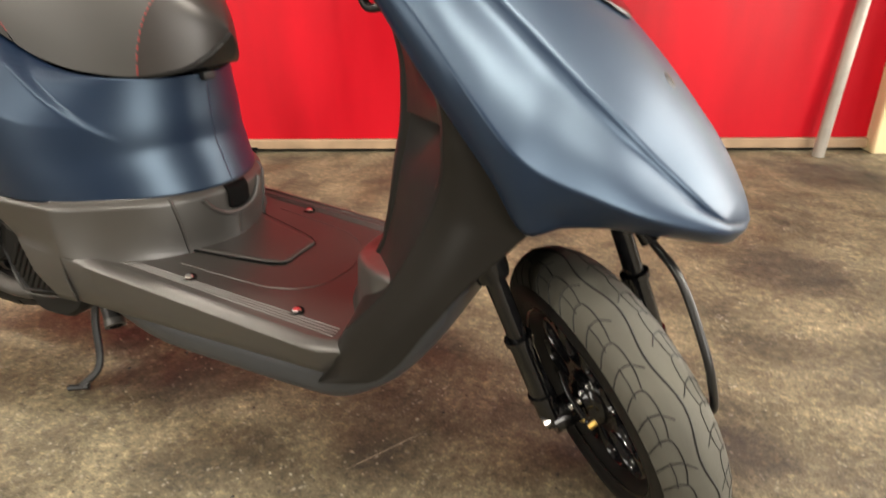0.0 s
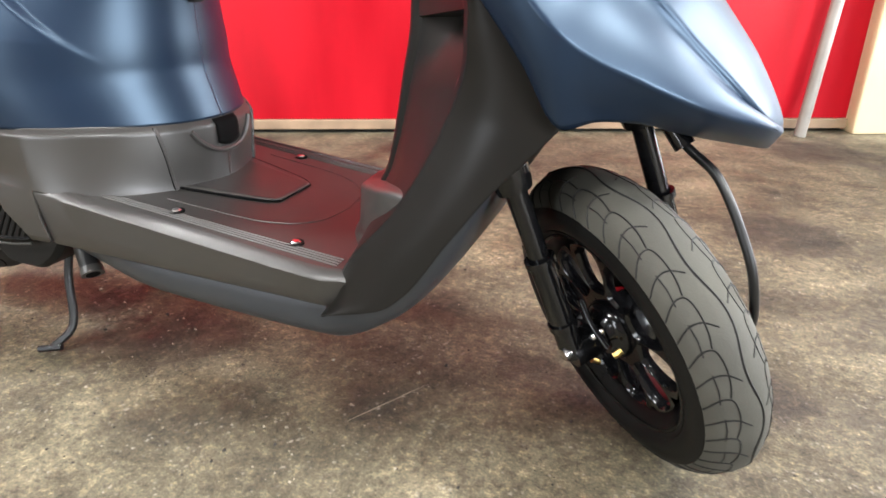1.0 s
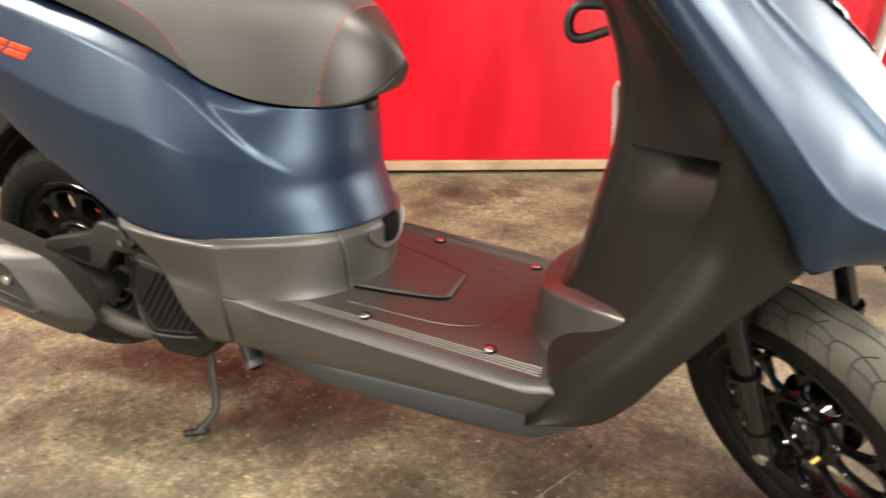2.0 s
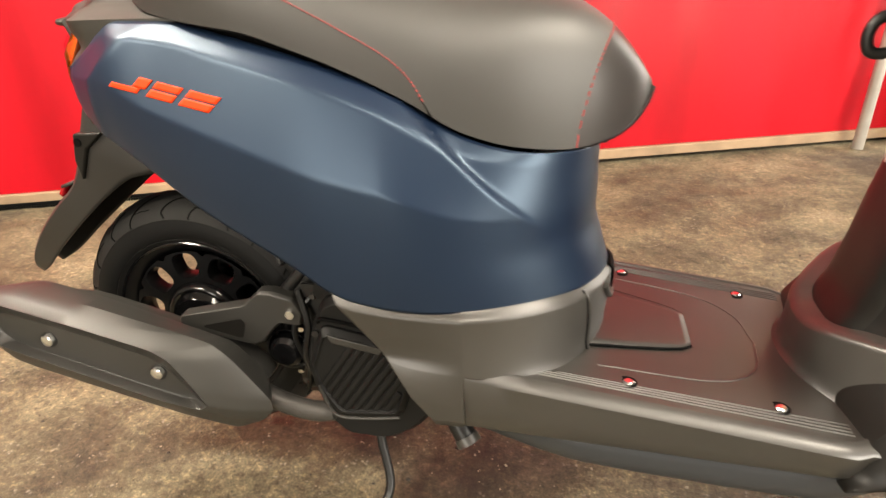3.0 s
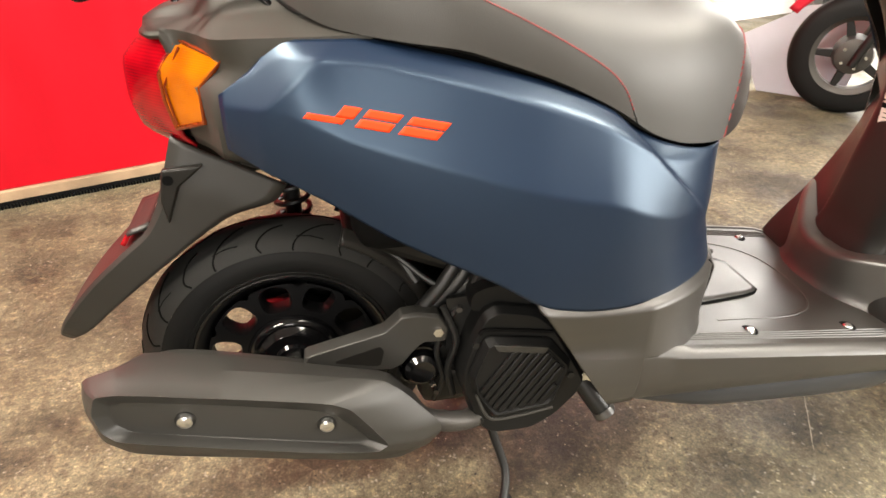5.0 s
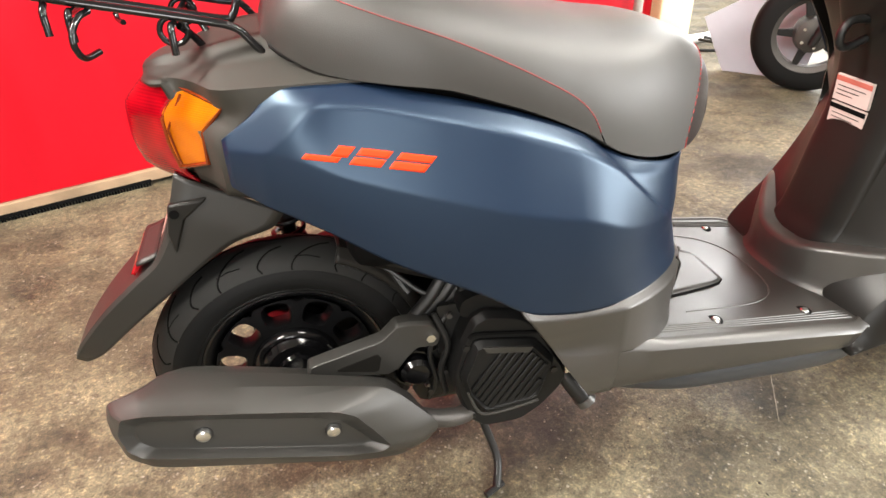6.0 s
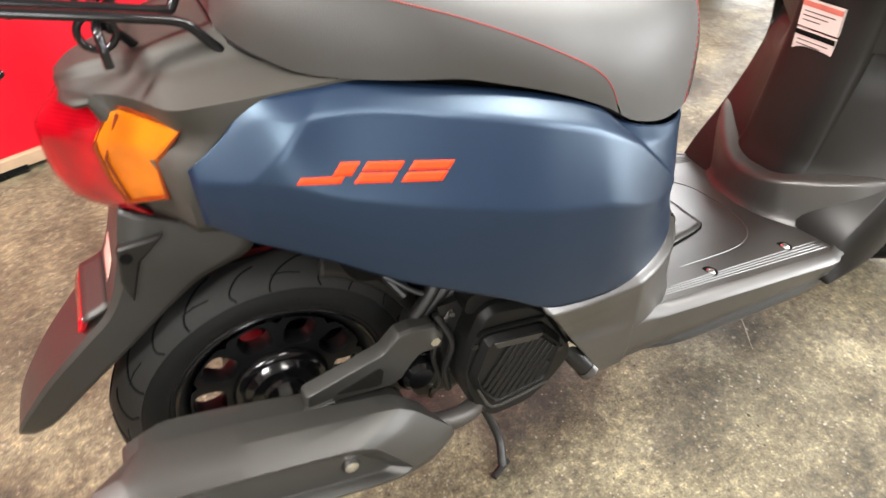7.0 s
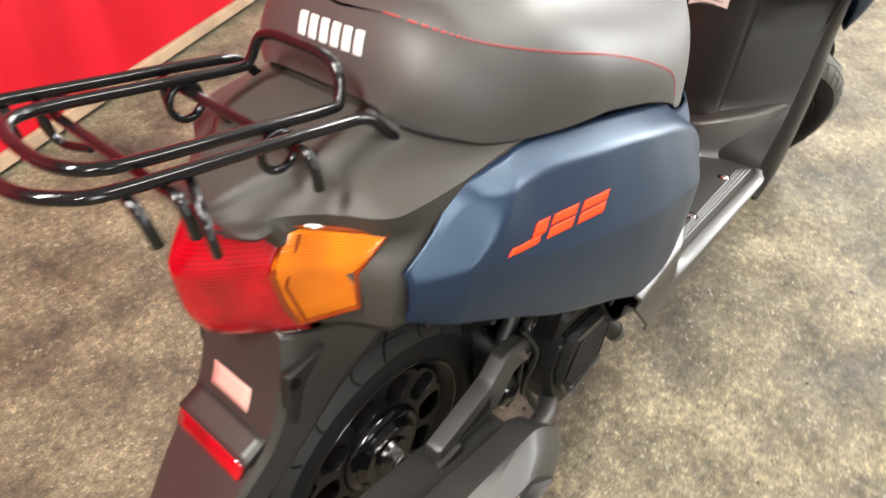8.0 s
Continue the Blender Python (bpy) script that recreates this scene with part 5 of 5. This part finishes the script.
def rack():
    def rail(pts, parent=None, r=0.0043, name="rail", n=7):
        return part(name, tube(pts, r, n, 12), GLOSS, parent or scooter, "gloss black tubular luggage rack" if parent is None else "")
    def at(x, y, dz=0.0):
        return (x, y, rack_z(x) + dz)
    outer = [(0.038, -0.080, 0.735), (0.020, -0.080, 0.757), (0.002, -0.079, 0.777), at(-0.03, -0.079), at(-0.10, -0.078), at(-0.175, -0.077), at(-0.198, -0.068), at(-0.213, -0.045), at(-0.216, 0)]
    outer += [(x, -y, z) for x, y, z in outer[-2::-1]]
    root = rail(outer, name="luggage_rack")
    inner = [at(-0.19, 0), at(-0.188, -0.025), at(-0.176, -0.045), at(-0.15, -0.052), at(-0.08, -0.053), at(-0.012, -0.054), (0.0, -0.053, 0.785), (0.008, -0.046, 0.802), (0.010, -0.030, 0.809), (0.010, 0.0, 0.810)]
    inner += [(x, -y, z) for x, y, z in inner[-2:0:-1]] + [inner[0]]
    rail(inner, root)
    for x in (-0.060, -0.150):
        rail([(x, -0.092, rack_z(x) - 0.036), (x, -0.091, rack_z(x) - 0.018), (x, -0.084, rack_z(x) - 0.009), at(x, -0.06, -0.0105), at(x, 0.06, -0.0105), (x, 0.084, rack_z(x) - 0.009), (x, 0.091, rack_z(x) - 0.018), (x, 0.092, rack_z(x) - 0.036)], root, 0.0038, "cross_bar")
    for s in BOTH:
        rz = rack_z(-0.143)
        j = [(0.022, rz - 0.009), (0.004, rz - 0.012), (-0.010, rz - 0.023), (-0.013, rz - 0.036), (-0.003, rz - 0.049), (0.022, rz - 0.049)]
        rail([(-0.143 + 0.38 * d, s * (0.094 - 0.92 * d), z) for d, z in j], root, 0.0034, "hook")
        rail([(-0.172, s * 0.076, rack_z(-0.172) - 0.006), (-0.172, s * 0.086, rack_z(-0.172) - 0.014), (-0.171, s * 0.090, rack_z(-0.172) - 0.034)], root, 0.0036, "hook")
        ring = [(-0.062 + 0.014 * math.cos(a), s * 0.056, rack_z(-0.06) - 0.019 + 0.014 * math.sin(a)) for a in (2 * math.pi * k / 16 for k in range(17))]
        rail(ring, root, 0.0032, "loop", 2)
        rail([(-0.055, s * 0.058, rack_z(-0.05) - 0.012), (-0.045, s * 0.045, 0.765), (-0.035, s * 0.035, 0.748)], root, 0.0042, "stay")
        part("foot_grommet", tube([(0.030, s * 0.080, 0.744), (0.040, s * 0.080, 0.731)], 0.010, 1, 12), BLACK, root)


def decals():
    # plain orange bars where the side marking sits, following the panel
    a, b = Vector((0.056, 0, 0.675)), Vector((0.195, 0, 0.648))
    along = (b - a).normalized()
    up = Vector((-along.z, 0, along.x))
    length = (b - a).length
    for s in BOTH:
        for x0, x1, z0, z1, lean in ((0.03, 0.29, -0.0140, -0.0080, 0.7), (0.21, 0.33, -0.0080, 0.0035, 0.7), (0.375, 0.61, -0.0045, 0.0035, 0.7), (0.375, 0.61, -0.0145, -0.0060, 0.7), (0.67, 0.94, -0.0045, 0.0035, 0.7), (0.67, 0.94, -0.0145, -0.0060, 0.7)):
            bm = bmesh.new()
            def fn(u, v):
                p = a + along * (length * lerp(x0, x1, u) + lean * lerp(z0, z1, v)) + up * lerp(z0, z1, v)
                return Vector((p.x, s * (body_half(p.x, p.z) + 0.0012), p.z))
            part("side_marking", sheet(fn, 8, 4, bm), ORANGE, scooter, "orange marking on the side panel", solid=0.0008, offset=s)
    # pale bars on the back of the saddle
    for k in range(6):
        y = 0.034 - 0.0128 * k
        def fn(u, v):
            z = lerp(0.800, 0.815, v)
            yy = y - 0.0085 * u + 0.004 * (v - 0.5)
            lo, hi = 0.026, 0.10
            for _ in range(30):
                mid = (lo + hi) / 2
                h, top, low = curve(mid, SEAT_HALF), curve(mid, SEAT_TOP), curve(mid, SEAT_LOW)
                c = min(1.0, abs(yy) / h) ** (1 / 0.62)
                zz = low + (top - low) * math.sqrt(max(0, 1 - c * c)) ** 0.72
                lo, hi = (mid, hi) if zz < z else (lo, mid)
            return Vector((lo - 0.0012, yy, z))
        part("seat_marking", sheet(fn, 4, 6), WHITE, scooter, "pale printed marking on the seat back", solid=0.0006)


body()
footboard()
seat()
tail()
leg_shield()
cowl()
part("smoked_glass", sheet(part_of_glass, 24, 16), GLOSS, scooter, "smoked glass on the front cowl", solid=0.003)
front_end()
exhaust()
engine()
rack()
decals()


# ---- beyond the scooter ----
def ceiling_lights():
    first = None
    for tx, ty, watts in TUBES:
        m = ROOM @ pose(tx, ty, 2.93)
        if first is None:
            t = thing("ceiling_light", m.translation, "long white ceiling light fitting under the ceiling", "lamp", "ceiling lights")
            t.matrix_basis = m
            h = part("housing", box(-0.62, 0.62, -0.08, 0.08, 0.0, 0.07), WALLW, None, bevel=0.01)
            h.parent = t
            for y in (-0.035, 0.035):
                g = part("tube", tube([(-0.6, y, -0.014), (0.6, y, -0.014)], 0.013, 1, 12), WALLW, None)
                g.parent = t
            first = t
        else:
            copy_thing(first, m)


def brush_strip():
    """A black brush seal in front of the sill, tuft by tuft."""
    random.seed(2)
    bm = box(-1.6, 0.034, -0.006, 0.0, 0.012, 0.022, ROOM @ pose(0, WALL_Y - 0.019, 0))
    for k in range(180):
        x = -1.6 + 1.634 * k / 180
        z = random.uniform(0.0, 0.003)
        prism([(x, z), (x + 0.005, z), (x + 0.005 + random.uniform(-0.001, 0.001), 0.016), (x, 0.016)], 0.005, ROOM @ pose(0, WALL_Y - 0.0255, 0), bm)
    tagged(part("brush_seal", bm, PIT, smooth=False), "black brush seal under the wooden sill", "seal", kind="stuff")


def far_scooter():
    """The front of a red scooter parked beyond the pillar."""
    base = Vector((2.31, 1.545, 0))
    root = thing("red_scooter", base, "red motor scooter with dark wheels parked beyond the pillar", "scooter")
    m = Matrix.Translation(base) @ pose(0, 0, 0.246, 0, 0, -40) @ Matrix.Scale(1.16, 4)

    def p(x, y, z):
        return m @ Vector((x / 1.16, y / 1.16, z / 1.16 - 0.212))

    w = part("front_wheel", lathe([(0.140, -0.03), (0.143, -0.024), (0.128, -0.02), (0.128, 0.02), (0.143, 0.024), (0.140, 0.03), (0.120, 0.02), (0.120, -0.02)], m, 48, closed=True), CAST, root, "grey spoked wheel with a black tyre")
    prof = [(0.138 + 0.074 * math.sin(math.pi * k / 16) ** 0.8, 0.045 * (1 if k < 8 else -1) * abs(math.cos(math.pi * k / 16)) ** 0.6) for k in range(17)]
    part("tyre", lathe(prof, m, 64), RUBBER, w)
    part("hub", lathe([(0, -0.05), (0.035, -0.05), (0.06, -0.04), (0.068, -0.01), (0.068, 0.04), (0, 0.05)], m, 32), CAST, w)
    for k in range(5):
        part("spoke", prism([(0.055, -0.016), (0.125, -0.011), (0.125, 0.011), (0.055, 0.016)], 0.02, m @ pose(0, 0, 0, 0, 72 * k + 35, 0) @ Matrix.Translation((0, -0.01, 0))), BLACK, w, bevel=0.003)
    for k in range(5):
        a = 2 * math.pi * k / 5
        part("hub_bolt", lathe([(0, -0.007), (0.006, -0.007), (0.007, 0.0)], m @ Matrix.Translation((0.04 * math.cos(a), -0.05, 0.04 * math.sin(a))), 6), CHROME, w)
    for y in (-0.075, 0.075):
        part("fork_leg", tube([p(0, y, 0.212), p(0.12, y, 0.55)], 0.017, 1, 12), BLACK, root)

    def guard(u, v):
        a = radians(lerp(20, 150, u))
        h = 0.075 * math.sin(math.pi * min(1, 0.25 + u * 0.9)) ** 0.6
        q = 2 * v - 1
        r = 0.262 - 0.035 * q * q + 0.05 * max(0, 0.5 - u)
        return m @ Vector((r * math.cos(a) * 1.08, h * q, r * math.sin(a) + 0.01))
    part("front_mudguard", sheet(guard, 30, 12), REDPAINT, root, "glossy red front mudguard", solid=0.004)

    def nose(u, v):
        q = 2 * u - 1
        return p(lerp(0.02, 0.30, v) + 0.12 * q * q, 0.17 * q, lerp(0.50, 1.0, v))
    part("front_cowl", sheet(nose, 20, 16), REDPAINT, root, solid=0.006)
    part("leg_shield", sheet(lambda u, v: p(lerp(0.28, 0.40, v) - 0.02 * (2 * u - 1) ** 2, 0.19 * (2 * u - 1), lerp(0.20, 1.0, v)), 12, 12), BLACK, root, solid=0.01)
    part("footboard", box(0.28, 0.85, -0.17, 0.17, 0.20, 0.28, Matrix.Translation(base) @ pose(0, 0, 0, 0, 0, -40)), BLACK, root, bevel=0.02)
    part("rear_body", box(0.80, 1.35, -0.15, 0.15, 0.28, 0.74, Matrix.Translation(base) @ pose(0, 0, 0, 0, 0, -40)), REDPAINT, root, bevel=0.06)
    rw = m @ Matrix.Translation((1.2, 0, 0))
    w2 = part("rear_wheel", lathe(prof, rw, 48), RUBBER, root)
    part("rim", lathe([(0, -0.03), (0.06, -0.03), (0.13, -0.02), (0.138, -0.03), (0.138, 0.03), (0, 0.03)], rw, 32), CAST, w2)
    for s in BOTH:
        bm = bmesh.new()
        bmesh.ops.create_uvsphere(bm, u_segments=20, v_segments=12, radius=0.032)
        bmesh.ops.transform(bm, matrix=Matrix.Translation(p(0.045, s * 0.10, 0.455)) @ Matrix.Diagonal((1.2, 1.0, 0.8, 1)), verts=bm.verts)
        part("indicator", bm, AMBERLENS, root, "round amber indicator")


def clutter():
    # sheet leaning beside the far wheel
    m = Matrix.Translation((2.19, 1.90, 0)) @ pose(0, 0, 0, 0, 0, -47)
    sheet_ob = part("leaning_sheet", prism([(-0.02, 0.0), (0.33, 0.0), (0.42, 0.46), (0.10, 0.40), (-0.16, 0.24)], 0.006, m @ pose(0, 0, 0, -14, 0, 0)), GREYSHEET, bevel=0.002)
    tagged(sheet_ob, "blue grey plastic sheet leaning behind the red scooter", "sheet")
    # post with a cream cap behind the pillar
    post = thing("pipe_post", ROOM @ Vector((2.93, 1.62, 0)), "thin grey post with a cream bracket behind the pillar", "post")
    part("post", tube([ROOM @ Vector((2.93, 1.62, 0)), ROOM @ Vector((2.96, 1.62, 1.2))], 0.017, 1, 12), PIPE, post)
    part("bracket", box(2.84, 2.97, 1.58, 1.66, 0.27, 0.42, ROOM), CREAM, post, "cream painted bracket", bevel=0.03)
    random.seed(7)
    for k, (x, y, r, label, ma) in enumerate(((2.86, 1.60, 0.035, "crumpled white plastic wrap on the floor", WALLW), (3.05, 1.70, 0.05, "crumpled white plastic wrap on the floor", WALLW))):
        bm = bmesh.new()
        bmesh.ops.create_icosphere(bm, subdivisions=3, radius=r)
        for v in bm.verts:
            v.co *= 1 + 0.45 * noise.noise(v.co * 30 + Vector((k * 9, 0, 0)))
            v.co.z = max(v.co.z * 0.7 + r * 0.6, 0)
        bmesh.ops.transform(bm, matrix=ROOM @ Matrix.Translation((x, y, 0)), verts=bm.verts)
        tagged(part("plastic_wrap", bm, ma), label, "wrapping")
    tagged(part("white_tube", tube([ROOM @ Vector((2.92, 1.53, 0.03)), ROOM @ Vector((3.10, 1.50, 0.03)), ROOM @ Vector((3.22, 1.52, 0.035))], 0.024, 6, 12), WALLW), "short white plastic tube lying on the floor", "tube")
    for a, b in (((2.88, 1.40, 0.008), (3.16, 1.17, 0.008)), ((3.02, 1.52, 0.03), (3.12, 1.22, 0.012)), ((2.98, 1.42, 0.06), (3.20, 1.34, 0.01))):
        tagged(part("metal_bar", tube([ROOM @ Vector(a), ROOM @ Vector(b)], 0.008, 1, 8), BLACK), "thin dark metal bar lying on the floor", "bar", "loose bars")


def grit():
    """Loose grit on the concrete: small broken stones, pale and dark."""
    random.seed(5)
    for count, material, label in ((1500, STONE, "loose pale stone grit on the concrete floor"), (700, CRUMB, "loose dark grit on the concrete floor")):
        bm = bmesh.new()
        for _ in range(count):
            x, y = (random.uniform(-1.3, 2.5), random.uniform(-0.85, 1.25)) if random.random() < 0.4 else (random.gauss(0.35, 0.55), random.gauss(-0.12, 0.26))
            r = min(0.0045, 0.0010 * math.exp(random.gauss(0.25, 0.45)))
            turn = random.uniform(0, math.pi)
            ring = []
            for k in range(5):
                a = turn + 2 * math.pi * k / 5
                q = r * random.uniform(0.7, 1.35)
                ring.append(bm.verts.new((x + q * math.cos(a), y + q * math.sin(a), r * random.uniform(0.05, 0.5))))
            top = bm.verts.new((x + r * random.uniform(-0.3, 0.3), y + r * random.uniform(-0.3, 0.3), r * random.uniform(0.8, 1.3)))
            foot = bm.verts.new((x, y, 0.0))
            for k in range(5):
                bm.faces.new((ring[k], ring[(k + 1) % 5], top))
                bm.faces.new((ring[(k + 1) % 5], ring[k], foot))
        tagged(part("grit", bm, material, smooth=False), label, "grit", kind="stuff")


ceiling_lights()
grit()
brush_strip()
far_scooter()
clutter()
